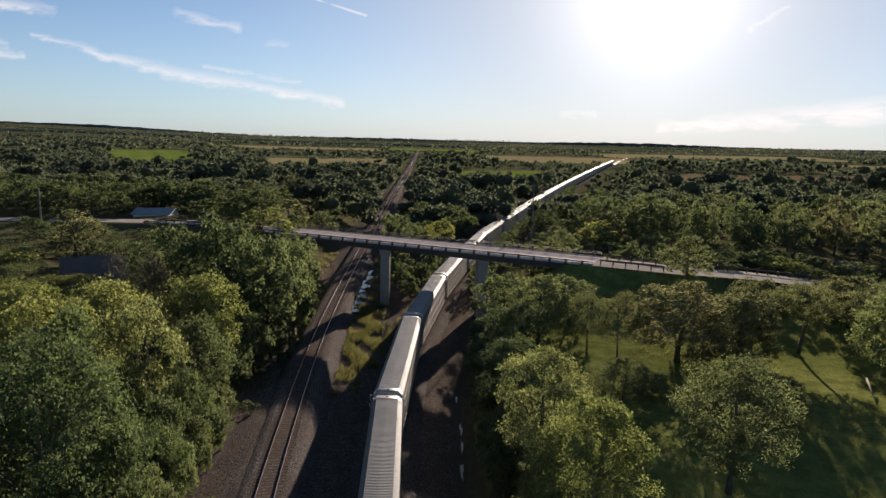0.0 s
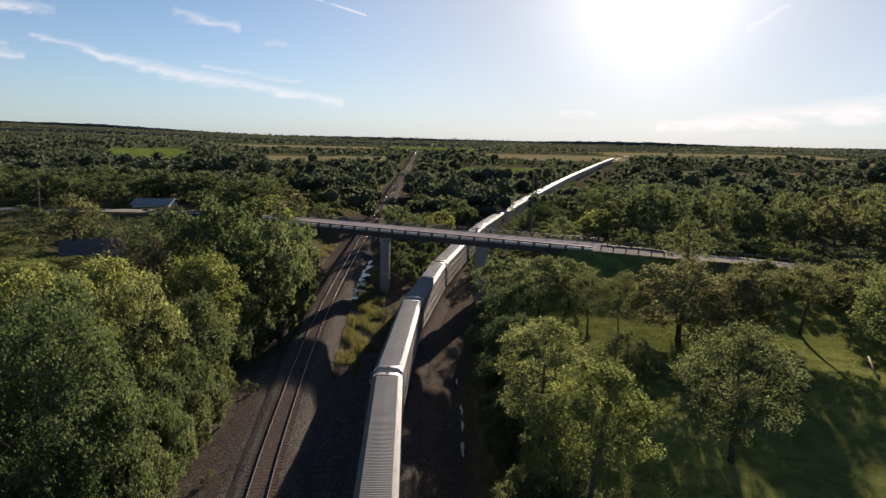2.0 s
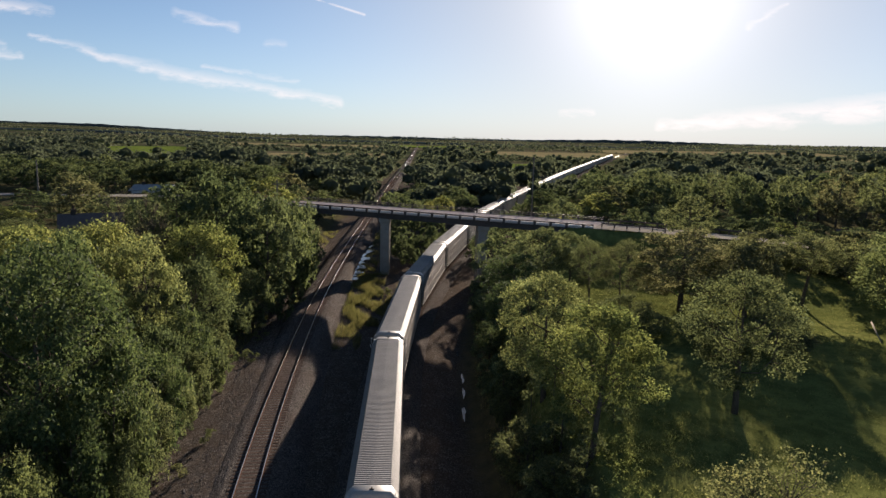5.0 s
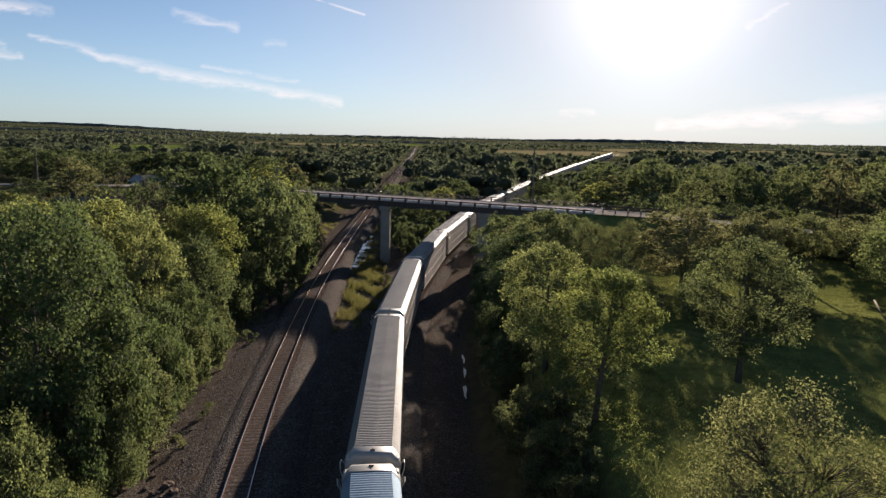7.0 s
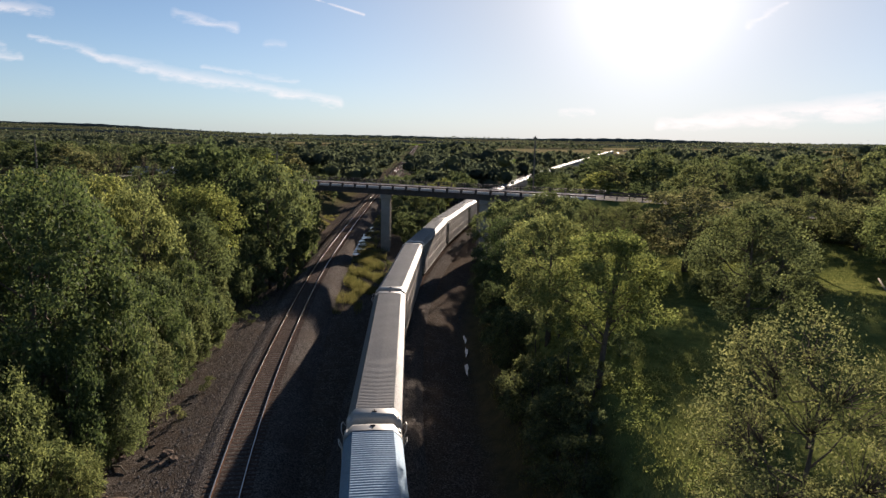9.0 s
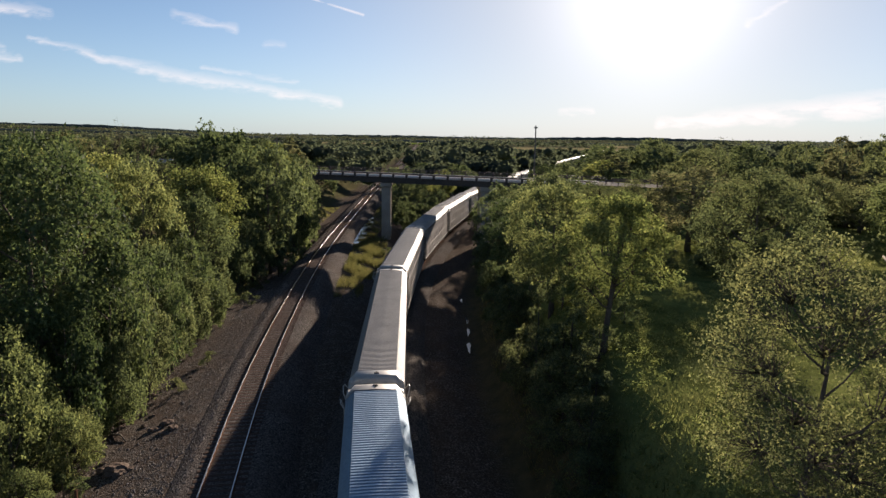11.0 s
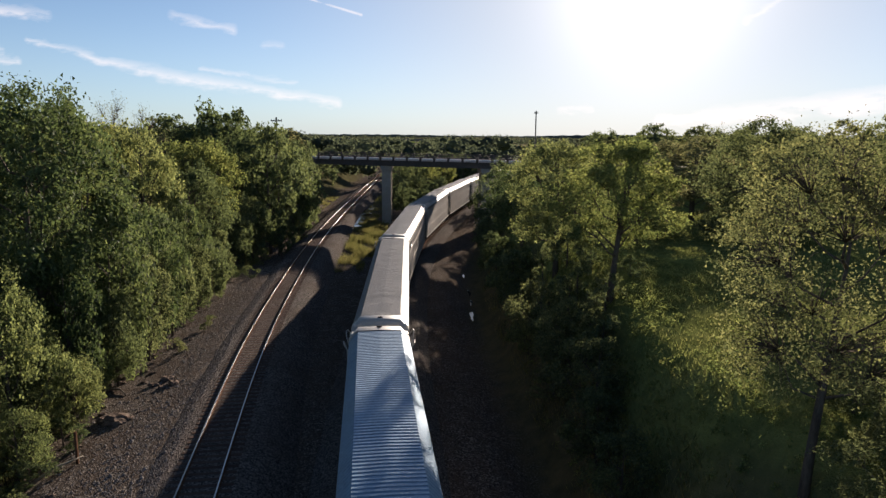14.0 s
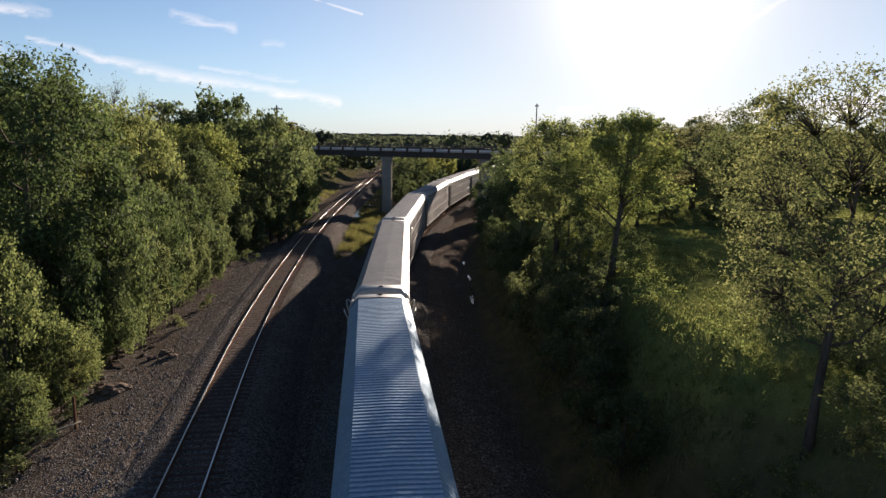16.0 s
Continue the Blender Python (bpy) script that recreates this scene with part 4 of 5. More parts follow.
def tree(kind, x, y, top, r, turn, lod=None, base=None, heap=""):
    """A tree of that kind at (x, y), its top at that height, its crown r wide; into a joined heap where one is named."""
    if lod is None:
        lod = 0 if y < 50 and x > -30 else 1 if y < 82 else 2
    seed, H, R, low, lobes, size, leaf, thin, label = KINDS[kind]
    small = kind in ("shrub", "scrub", "thicket", "bright")
    form = int(abs(x * 7 + y * 3)) % (3 if lod in (1, 2, 5) else 2)
    key = (kind, lod, form)
    b = ground_z(x, y) - 0.1 if base is None else base
    h = max(1.2, top - b)
    m = pose(x, y, b, 0, 0, turn) @ Matrix.Diagonal((r / R, r / R, h / H, 1))
    if heap:
        if (key, "shape") not in BIG:
            n, per, fs, twigs, share = LODS[lod]
            made = tree_meshes(seed + 40 * lod + 311 * form, H, R, low, max(5, int(lobes * share)), n, per, size * fs, WOODS, twigs, thin, 0.35)
            pair = []
            for me in made[::-1]:
                v = np.empty(len(me.vertices) * 3, np.float32)
                me.vertices.foreach_get("co", v)
                pair += [v.reshape(-1, 3), [tuple(p.vertices) for p in me.polygons]]
                bpy.data.meshes.remove(me)
            BIG[key, "shape"] = pair
        lv, lf, sv, sf = BIG[key, "shape"]
        mm = np.array(m)
        h = heaps.setdefault(heap, ([], [], [], []))
        h[0].append(lv @ mm[:3, :3].T + mm[:3, 3]), h[1].append(np.array(lf))
        h[2].append(sv @ mm[:3, :3].T + mm[:3, 3]), h[3].append(sf)
        return None
    if key not in BIG:
        n, per, fs, twigs, share = LODS[lod]
        if thin and lod == 0:
            per = 50
        if small and lod == 0:
            per, twigs = 40, 4
        if kind == "twiggy":
            per = 3
        made = tree_meshes(seed + 40 * lod + 311 * form, H, R, low, max(5, int(lobes * share)), n, per, size * fs, LEAF[0 if leaf == 2 and lod > 2 else leaf], n if kind in ("airy", "twiggy") and lod < 2 else twigs, thin, (0.65, 0.6, 0.5, 0.4, 0.35, 0.6)[lod])
        BIG[key] = make_tree("bush" if small else "tree", made, label, "bush" if small else "tree")
        BIG[key].matrix_basis = m
        return BIG[key]
    return copy_thing_scaled(BIG[key], m)


def copy_thing_scaled(ob, m):
    keep = ob.matrix_basis.copy()
    ob.matrix_basis = Matrix()
    made = copy_thing(ob, m)
    ob.matrix_basis = keep
    return made


NEAR_TREES = (
    # right bank and lawn
    ("gold", 8.7, 36.6, 13.9, 3.8, 20), ("leafy", 7.2, 46.6, 14.0, 3.9, 77), ("open", 34.2, 95.3, 15.8, 3.7, 44), ("round", 21.0, 124.0, 12.6, 3.2, 120), ("scrub", 29.0, 119.0, 9.4, 2.6, 10), ("airy", 9.8, 17.5, 14.3, 3.6, 60),
    ("open", 19.5, 42.6, 15.4, 4.1, 250), ("open", 15.6, 57.0, 9.8, 3.2, 30), ("shrub", 24.0, 58.0, 7.6, 2.6, 30), ("shrub", 19.0, 62.0, 7.2, 2.4, 130), ("brown", 25.2, 71.0, 14.0, 6.0, 10), ("brown", 31.4, 69.0, 13.6, 4.6, 75), ("brown", 35.2, 75.5, 14.0, 4.3, 300), ("round", 55.0, 90.0, 11.2, 5.0, 200), ("open", 51.0, 78.0, 13.0, 4.4, 100), ("airy", 15.7, 73.0, 12.4, 2.9, 160),
    ("airy", 18.8, 71.6, 12.8, 2.9, 280), ("leafy", 43.5, 62.5, 16.2, 5.4, 33), ("bushy", 49.5, 70.0, 15.0, 5.0, 133), ("brown", 52.6, 86.5, 12.6, 4.4, 233), ("tall", 41.2, 76.5, 13.2, 4.0, 95), ("shrub", 44.6, 93.0, 8.8, 3.4, 33), ("shrub", 49.4, 94.5, 9.0, 3.4, 133), ("shrub", 54.0, 92.0, 8.6, 3.2, 233), ("round", 11.0, 79.0, 13.0, 4.4, 90), ("round", 15.5, 84.0, 11.8, 4.2, 190), ("dark", 7.4, 72.0, 10.8, 3.6, 310),
    ("dark", 6.4, 62.0, 10.0, 3.3, 15), ("bushy", 6.8, 90.0, 11.0, 4.2, 222), ("brown", 57.0, 97.0, 10.4, 4.2, 140),
    ("round", 50, 50, 16.0, 5.5, 260), ("brown", 28, 55, 9.5, 3.0, 211), ("bushy", 62, 95, 10.6, 4.6, 100), ("gold", 62, 74, 15, 5.2, 10),
    ("round", 46.4, 157.0, 17.4, 5.6, 70), ("bushy", 56.0, 150.0, 16.4, 4.2, 170), ("round", 65.0, 150.0, 17.2, 5.0, 270), ("twiggy", 57.0, 146.0, 17.6, 3.0, 20), ("round", 75.5, 150.0, 16.8, 5.0, 20), ("brown", 86.0, 150.0, 18.6, 4.2, 120), ("round", 96.0, 150.0, 19.0, 6.0, 220), ("bushy", 35.0, 160.0, 15.8, 5.0, 320),
    # left edge of the woods
    ("round", -36.0, 86.0, 16.4, 5.6, 130), ("twiggy", -33.5, 66.0, 18.3, 2.6, 40), ("twiggy", -32.0, 70.0, 17.4, 2.4, 170),
    ("dark", -24.2, 37.0, 17.2, 5.7, 20), ("leafy", -26.5, 46.0, 16.4, 4.8, 150), ("gold", -31.5, 50.5, 16.0, 5.2, 240), ("gold", -32.5, 60.0, 15.0, 5.0, 330), ("gold", -27.6, 71.0, 13.6, 5.0, 60),
    ("round", -30.5, 87.0, 18.6, 6.4, 200), ("round", -24.4, 88.0, 15.4, 4.8, 290), ("dark", -23.4, 97.0, 12.4, 3.7, 40), ("bushy", -24.4, 104.0, 13.6, 4.4, 170), ("gold", -38.0, 44.0, 16.5, 5.5, 80),
    ("gold", -39.0, 60.0, 14.5, 5.5, 300), ("brown", -46.0, 54.0, 14.8, 5.6, 130), ("gold", -47.0, 66.0, 13.2, 5.2, 260), ("dark", -31.0, 30.0, 16.6, 5.2, 20), ("brown", -55.0, 96.0, 17.0, 4.6, 75),
    ("gold", -36.5, 72.0, 11.6, 4.4, 15), ("gold", -53.0, 62.0, 13.5, 5.0, 190), ("bushy", -27.0, 113.0, 11.4, 3.6, 250), ("dark", -33.0, 108.0, 12.4, 4.4, 340), ("leafy", -25.6, 54.0, 15.2, 3.9, 310), ("round", -24.5, 62.5, 11.4, 4.0, 35),
    ("dark", -27.5, 26.0, 13.0, 4.4, 95), ("bushy", -38.5, 98.0, 12.6, 4.0, 12),
    ("dark", -39.5, 91.0, 13.2, 3.8, 50), ("dark", -47.5, 94.0, 13.0, 4.2, 170), ("bushy", -52.5, 78.5, 12.4, 4.0, 90), ("gold", -44.5, 76.0, 11.6, 4.4, 20), ("brown", -36.8, 80.0, 12.6, 3.0, 120), ("dark", -43.5, 104.0, 12.4, 4.6, 15), ("bushy", -50.0, 112.0, 11.8, 4.4, 15), ("dark", -38.0, 115.0, 11.8, 4.2, 85), ("gold", -59.0, 72.0, 14.0, 5.0, 70), ("gold", -58.0, 84.0, 13.4, 4.6, 170), ("bushy", -66.0, 88.0, 13.0, 4.8, 10),
    # shrubs in front of the woods
    ("shrub", -19.4, 36.6, 5.2, 1.7, 40), ("scrub", -19.7, 41.2, 6.4, 2.0, 100), ("shrub", -20.5, 46.8, 6.6, 2.1, 160), ("scrub", -21.3, 52.4, 5.6, 1.9, 220), ("shrub", -21.8, 58.5, 4.8, 1.8, 280),
    ("thicket", -20.8, 38.6, 11.0, 2.9, 10), ("thicket", -20.6, 34.0, 8.0, 2.5, 70), ("bright", -20.2, 28.5, 7.6, 2.7, 130), ("bright", -18.9, 30.6, 3.4, 1.7, 30), ("bright", -18.6, 26.4, 2.6, 1.4, 230), ("thicket", -21.4, 44.0, 9.6, 2.9, 190), ("shrub", -22.4, 49.5, 8.6, 2.8, 250), ("thicket", -23.0, 55.0, 8.2, 2.7, 310),
    ("shrub", -22.2, 23.2, 7.0, 2.9, 50), ("shrub", -24.4, 80.0, 6.8, 2.6, 110), ("shrub", -22.6, 85.0, 4.6, 2.2, 60), ("scrub", -22.4, 92.0, 4.0, 2.0, 200), ("shrub", -23.2, 99.0, 5.5, 2.4, 260), ("scrub", -24.2, 107.0, 5.0, 2.4, 320),
    ("scrub", -24.0, 66.5, 4.5, 2.0, 20), ("shrub", -24.6, 74.5, 5.5, 2.2, 140), ("bright", -21.2, 31.5, 6.0, 2.1, 140), ("scrub", -23.8, 26.5, 9.0, 2.8, 280), ("shrub", -25.8, 115, 6.2, 2.6, 33), ("shrub", -27.5, 124, 6.0, 2.8, 99),
    ("scrub", -18.2, 47.7, 0.1, 0.8, 20, 5), ("scrub", -20.8, 67.0, 0.6, 1.1, 120, 5), ("scrub", -18.3, 42.6, 0.0, 0.7, 220, 5), ("scrub", -22.2, 76.0, 0.9, 1.2, 70, 5),
    ("scrub", 6.8, 30.5, 4.4, 2.2, 20), ("scrub", 6.4, 35.5, 5.0, 2.2, 80), ("scrub", 5.6, 41.0, 5.0, 2.3, 140), ("shrub", 4.8, 52.5, 5.2, 2.2, 200), ("shrub", 4.6, 57.0, 4.4, 2.0, 260), 
    ("shrub", 6.6, 24.5, 2.6, 1.6, 33), ("scrub", 13.2, 21.0, 7.4, 1.9, 153), ("shrub", 6.4, 28.0, 3.0, 1.6, 213), ("scrub", 10.6, 15.2, 6.8, 1.7, 273), ("scrub", 19.4, 26.5, 7.6, 2.0, 333), ("scrub", 14.6, 30.0, 6.6, 1.2, 13), ("shrub", 4.4, 67.0, 4.4, 2.2, 150), ("shrub", 4.2, 78.0, 4.8, 2.3, 210), ("shrub", 5.2, 84.0, 6.6, 2.8, 270), ("shrub", 9.6, 97.0, 8.4, 3.2, 330), ("shrub", 17.5, 97.5, 6.6, 2.6, 15), ("scrub", 12.6, 17.2, 7.6, 1.8, 245),
    ("shrub", -7.5, 124, 3.4, 2.1, 120), ("shrub", -9.5, 131, 4.4, 2.6, 180), ("shrub", -6.0, 134, 3.8, 2.4, 240), ("shrub", -10.5, 140, 5.0, 3.0, 300), ("shrub", -5.0, 143, 4.6, 2.8, 0), ("scrub", -10.0, 102, -0.2, 1.0, 93),
    ("shrub", -12.5, 150, 5.5, 3.0, 213), ("shrub", -3.5, 152, 5.0, 2.8, 273), ("round", -9.0, 160, 8.5, 4.0, 200), ("bushy", -13.0, 168, 9.5, 4.4, 30), ("gold", -3.0, 166, 9.0, 4.0, 80), ("shrub", 14, 150, 5, 3.0, 140), ("scrub", 19, 140, 5, 2.8, 40),
)
for row in NEAR_TREES:
    tree(*row)
# low growth along the foot of the left woods
rnd = random.Random(72)
for k in range(26):
    y = 24.0 + k * 1.75 + rnd.uniform(-0.5, 0.5)
    x = float(np.interp(y, (24, 28, 34, 40, 50, 58, 70), (-17.9, -18.2, -19.6, -20.7, -21.2, -21.9, -23.2))) + rnd.uniform(-0.5, 0.35)
    tree(rnd.choice(("thicket", "scrub", "shrub", "bright", "thicket")), x, y, ground_z(x, y) + rnd.uniform(1.2, 2.3), rnd.uniform(0.8, 1.3), rnd.uniform(0, 360), 5)
# bushes behind the road right of the bridge
rnd = random.Random(44)
for k in range(44):
    x, y, z = road_xy(52 + k * 2.3)
    o = rnd.uniform(6.5, 20)
    x, y = x + BR_N[0] * o, y + BR_N[1] * o
    if x - float(side_x(y)) < 9 or np.hypot(x - 74, y - 124) < 5:
        continue
    tree(rnd.choice(("bushy", "dark", "round", "bushy", "gold")), x, y, max(ground_z(x, y) + 2.5, z + rnd.uniform(-2.0, 1.5) + o * 0.12), rnd.uniform(2.4, 3.8), rnd.uniform(0, 360), 3, heap="roadside_trees")
# scrub between the house and the road
rnd = random.Random(21)
for k in range(70):
    x, y = rnd.uniform(-104, -46), rnd.uniform(84, 133)
    if x / y < -0.86 or np.hypot(x + 45.6, y - 84) < 5 or np.min(np.hypot(ROAD_PTS[:, 0] - x, ROAD_PTS[:, 1] - y)) < 13:
        continue
    tree(rnd.choice(("bushy", "dark", "round", "brown")), x, y, ground_z(x, y) + rnd.uniform(1.6, 3.2), rnd.uniform(2.2, 3.6), rnd.uniform(0, 360), 4, heap="bank_scrub")
# trees behind the road left of the bridge
for k in range(34):
    x = -116 + k * 2.15
    y = rnd.uniform(150, 158) if abs(x + 70) > 8 and k % 2 else rnd.uniform(166, 180)
    tree(rnd.choice(("round", "dark", "bushy", "leafy", "brown")), x, y, rnd.uniform(13.5, 17.0), rnd.uniform(3.6, 5.0), rnd.uniform(0, 360), 3, heap="roadside_trees")
# bushes close along the train beyond the bridge
for k in range(64):
    y = 128 + k * 4.6
    x = float(side_x(y)) + rnd.uniform(4.6, 6.2)
    tree(rnd.choice(("bushy", "dark", "round")), x, y, SIDE_Z + rnd.uniform(3.6, 5.0), rnd.uniform(1.7, 2.8), rnd.uniform(0, 360), 4, heap="trackside_bushes")
# brush on the bank right of the train
rnd = random.Random(12)
for k in range(20):
    y = 34 + k * 0.95 + rnd.uniform(-0.5, 0.5)
    o = rnd.uniform(9.2, 11.6) if y > 21 else rnd.uniform(9.5, 15.5)
    x = float(side_x(y)) + o
    tree(rnd.choice(("shrub", "scrub", "shrub", "shrub")), x, y, ground_z(x, y) + rnd.uniform(1.4, 3.6), rnd.uniform(1.0, 2.0), rnd.uniform(0, 360), 5)
for x, y, h, w in ((7.6, 33.0, 2.4, 1.5), (8.4, 36.2, 2.0, 1.3), (7.4, 39.5, 3.0, 1.7), (8.6, 42.0, 2.2, 1.5), (10.9, 40.5, 1.4, 1.1), (7.8, 45.5, 2.8, 1.7), (7.2, 29.5, 2.0, 1.4)):
    tree("shrub", x, y, ground_z(x, y) + h, w, x * 40, 5)
# young growth at the foot of the shrubs left of the tracks
for k in range(46):
    y = 21 + k * 1.0
    x = float(main_x(y)) - rnd.uniform(8.2, 10.6)
    tree(rnd.choice(("scrub", "shrub", "scrub", "thicket")), x, y, ground_z(x, y) + rnd.uniform(0.9, 2.6), rnd.uniform(0.9, 1.7), rnd.uniform(0, 360), 5)
# low brush on the slope left of the tracks
rnd = random.Random(31)
for k in range(26):
    y = 84 + k * 2.6
    x = float(main_x(y)) - rnd.uniform(8.2, 12.5)
    tree(rnd.choice(("shrub", "shrub", "scrub")), x, y, ground_z(x, y) + rnd.uniform(1.5, 3.4), rnd.uniform(1.3, 2.3), rnd.uniform(0, 360), 3)

for name, label in (("roadside_trees", "dense trees and bushes along the road and the bridge"), ("trackside_bushes", "low green bushes close along the railway"), ("bank_scrub", "low scrub on the bank below the road")):
    lv, lf, sv, sf = heaps[name]
    off = np.cumsum([0] + [len(v) for v in lv[:-1]])
    leaves = tagged(new(name, quick_mesh(name, np.concatenate(lv), np.concatenate([f + o for f, o in zip(lf, off)]), LEAF[0])), label, "trees", kind="stuff")
    stems = part("stems", mesh_of("stems", *joined(list(zip([v.tolist() for v in sv], sf))), BARK, True), None, leaves)
    stems["kind"] = "stuff"

# woods that still show as single trees, on both sides beyond the first rows
rnd = random.Random(7)
kinds = ("round", "dark", "bushy", "round", "brown", "round", "bushy", "dark", "gold")
spots = []
for _ in range(4000):
    y = rnd.uniform(60, 215)
    x = rnd.uniform(-0.85 * y - 10, 0.85 * y + 10)
    dl, dr = float(main_x(y)) - x, x - float(side_x(y))
    if x < -48 and 78 < y < 166:
        continue
    if y < 150 and (x > -58 and dl > 0 and y < 116 or dr > 0 and y < 104 + 0.0 * x and x < 62):
        continue
    between = dl < 0 and dr < 0
    if dl > 0 and dl < 10 or dr > 0 and dr < 11 or between and (y < 172 or min(-dl, -dr) < 7):
        continue
    if np.min(np.hypot(ROAD_PTS[:, 0] - x, ROAD_PTS[:, 1] - y)) < 8 or (-30 < x < 40 and 95 < y + 0.44 * (x + 22) < 132):
        continue
    if np.hypot(x + 43.5, y - 83) < 10 or np.hypot(x + 70, y - 160) < 9 or np.hypot(x - 75, y - 122) < 8:
        continue
    if any((x - a) ** 2 + (y - b) ** 2 < 49 for a, b in spots):
        continue
    spots.append((x, y))
for x, y in spots[:155]:
    g = ground_z(x, y)
    tall = rnd.uniform(10, 16) if x > 22 and y > 118 else rnd.uniform(6.5, 11.5)
    if x > 0:
        tall = min(tall, max(4.5, 3.5 + (y - 90) * 0.18 - g))
    tall = min(tall, max(3.0, rnd.uniform(13.5, 16.5) - g))
    if 0.02 < x / y < 0.19 and y > 122:
        tall = min(tall, 5.0)
    tree(rnd.choice(kinds), x, y, g + tall, rnd.uniform(3.6, 5.4) * (1.2 if tall > 12 else 1), rnd.uniform(0, 360), 3)


ico = bmesh.new()
bmesh.ops.create_icosphere(ico, subdivisions=1, radius=1.0)
ico.verts.ensure_lookup_table()
ICO, ICO_F = np.array([v.co for v in ico.verts]), np.array([[v.index for v in f.verts] for f in ico.faces])
ico.free()


def woods(name, label, bands, seed):
    """Far woods as many leafy clumps in one mesh."""
    rng = np.random.default_rng(seed)
    allv, allq, off = [], [], 0
    for y0, y1, count, crown, k, per, size, keep in bands:
        u = rng.uniform(0, 1, count)
        y = np.exp(np.log(y0) + u * (np.log(y1) - np.log(y0)))
        x = rng.uniform(-0.86, 0.86, count) * y
        dl, dr = main_x(y) - x, x - side_x(np.minimum(y, 1490))
        gap = 5.0 + y * 0.003
        ok = (dl > gap) | (dl < -gap - 3 - y * 0.003)
        ok &= (dr > gap + 3 + y * 0.005) | (dr < -gap)
        low = np.zeros(count, bool)
        for _, cs, _ in FIELDS:
            cs = np.array(cs, float)
            for f in (1.0, 1.14, 1.28, 1.42):
                ins = np.ones(count, bool)
                for i in range(4):
                    a, b = cs[i], cs[(i + 1) % 4]
                    ins &= (b[0] - a[0]) * (y * f - a[1]) - (b[1] - a[1]) * (x * f - a[0]) > -6
                if f == 1.0:
                    ok &= ~ins
                else:
                    low |= ins
        patch = np.sin(x * 0.005 + 1.7 * np.sin(y * 0.0031)) + np.sin(y * (0.022 if y0 < 1000 else 0.011) + 1.6 * np.sin(x * 0.0045))
        ok &= (patch > keep) | (rng.random(count) < 0.05)
        x, y = x[ok], y[ok]
        n = len(x)
        z = height(x, y)
        clump = np.sin(x * 0.055 + 2 * np.sin(y * 0.023)) * np.sin(y * 0.047 + 1.5 * np.sin(x * 0.031))
        hgt = crown * rng.uniform(0.65, 1.3, n) * (1 + 0.35 * clump) * np.where(low[ok], 0.45, 1.0) * np.where((x / y > 0.02) & (x / y < 0.26) & (side_x(np.minimum(y, 1490)) < x - 4), 0.42, 1.0) * np.where((x > main_x(y)) & (x / y < -0.045), 0.42, 1.0)
        hgt = np.maximum(3.0, np.minimum(hgt, np.where(x > 30, 15.5, 12.2) + 3.0 * clump + 1.6 * rng.normal(size=n) + 30 * smooth(700, 1500, y) - z))
        cc = np.stack([np.repeat(x, k), np.repeat(y, k), np.repeat(z, k)], 1)
        cc[:, :2] += rng.normal(size=(n * k, 2)) * np.repeat(hgt, k)[:, None] * (0.25 if y0 < 300 else 0.22)
        cc[:, 2] += np.repeat(hgt, k) * rng.uniform(0.4, 0.8, n * k)
        rr = np.repeat(hgt, k) * rng.uniform(0.18, 0.36, n * k) * (1.0 if k > 2 else 1.5)
        v, q = leaf_cloud(rng, cc, rr, per, size, 0.3, 0.38, 0.3)
        allv.append(v), allq.append(q + off)
        off += len(v)
        # the dense inside of each clump
        v = ICO[None] * (rr * 0.62)[:, None, None] * rng.uniform(0.7, 1.2, (len(cc), len(ICO), 1)) * np.array([1, 1, 0.8]) + cc[:, None]
        allv.append(v.reshape(-1, 3)), allq.append((ICO_F[None] + len(ICO) * np.arange(len(cc))[:, None, None]).reshape(-1, 3) + off)
        off += v.shape[0] * v.shape[1]
    me = quick_mesh(name, np.concatenate(allv), np.concatenate(allq), WOODS)
    tagged(new(name, me), label, "woods", kind="stuff")


woods("woodland", "dense green woodland beyond the bridge", ((195, 420, 620, 13, 9, 60, 0.78, -9), (420, 800, 1700, 12, 4, 34, 1.3, -1.2)), 3)
woods("distant_woods", "distant hedgerows and woods on the plain", ((780, 1800, 4600, 10, 2, 14, 2.1, -0.6), (1800, 4600, 6500, 8, 1, 6, 4.0, -0.3)), 4)

# dark blue-green that puts the haze of distance into the base colour
HAZE_HILL = surface("haze_tinted_hills", (0.035, 0.05, 0.052), (0.06, 0.078, 0.075), 0.012, 0.95, bump=0.0)


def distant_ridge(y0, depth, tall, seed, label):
    """An added low wooded rise across the plain, with an uneven crest and haze in its colour."""
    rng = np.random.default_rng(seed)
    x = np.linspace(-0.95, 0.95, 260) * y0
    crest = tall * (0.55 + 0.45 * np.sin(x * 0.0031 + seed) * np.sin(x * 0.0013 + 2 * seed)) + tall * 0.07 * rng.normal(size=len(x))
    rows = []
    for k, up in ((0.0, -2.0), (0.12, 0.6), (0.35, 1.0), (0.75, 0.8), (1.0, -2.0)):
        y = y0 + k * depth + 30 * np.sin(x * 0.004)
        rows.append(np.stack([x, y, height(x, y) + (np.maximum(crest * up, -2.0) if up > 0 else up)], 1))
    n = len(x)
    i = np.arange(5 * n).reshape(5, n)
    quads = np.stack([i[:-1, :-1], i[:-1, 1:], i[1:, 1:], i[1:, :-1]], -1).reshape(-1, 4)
    tagged(new("backdrop", mesh_of("backdrop", np.concatenate(rows).tolist(), quads.tolist(), HAZE_HILL, True)), label, "hills", kind="structure")


distant_ridge(2350, 160, 8.0, 5, "added wooded rise far out on the plain, tinted for haze")
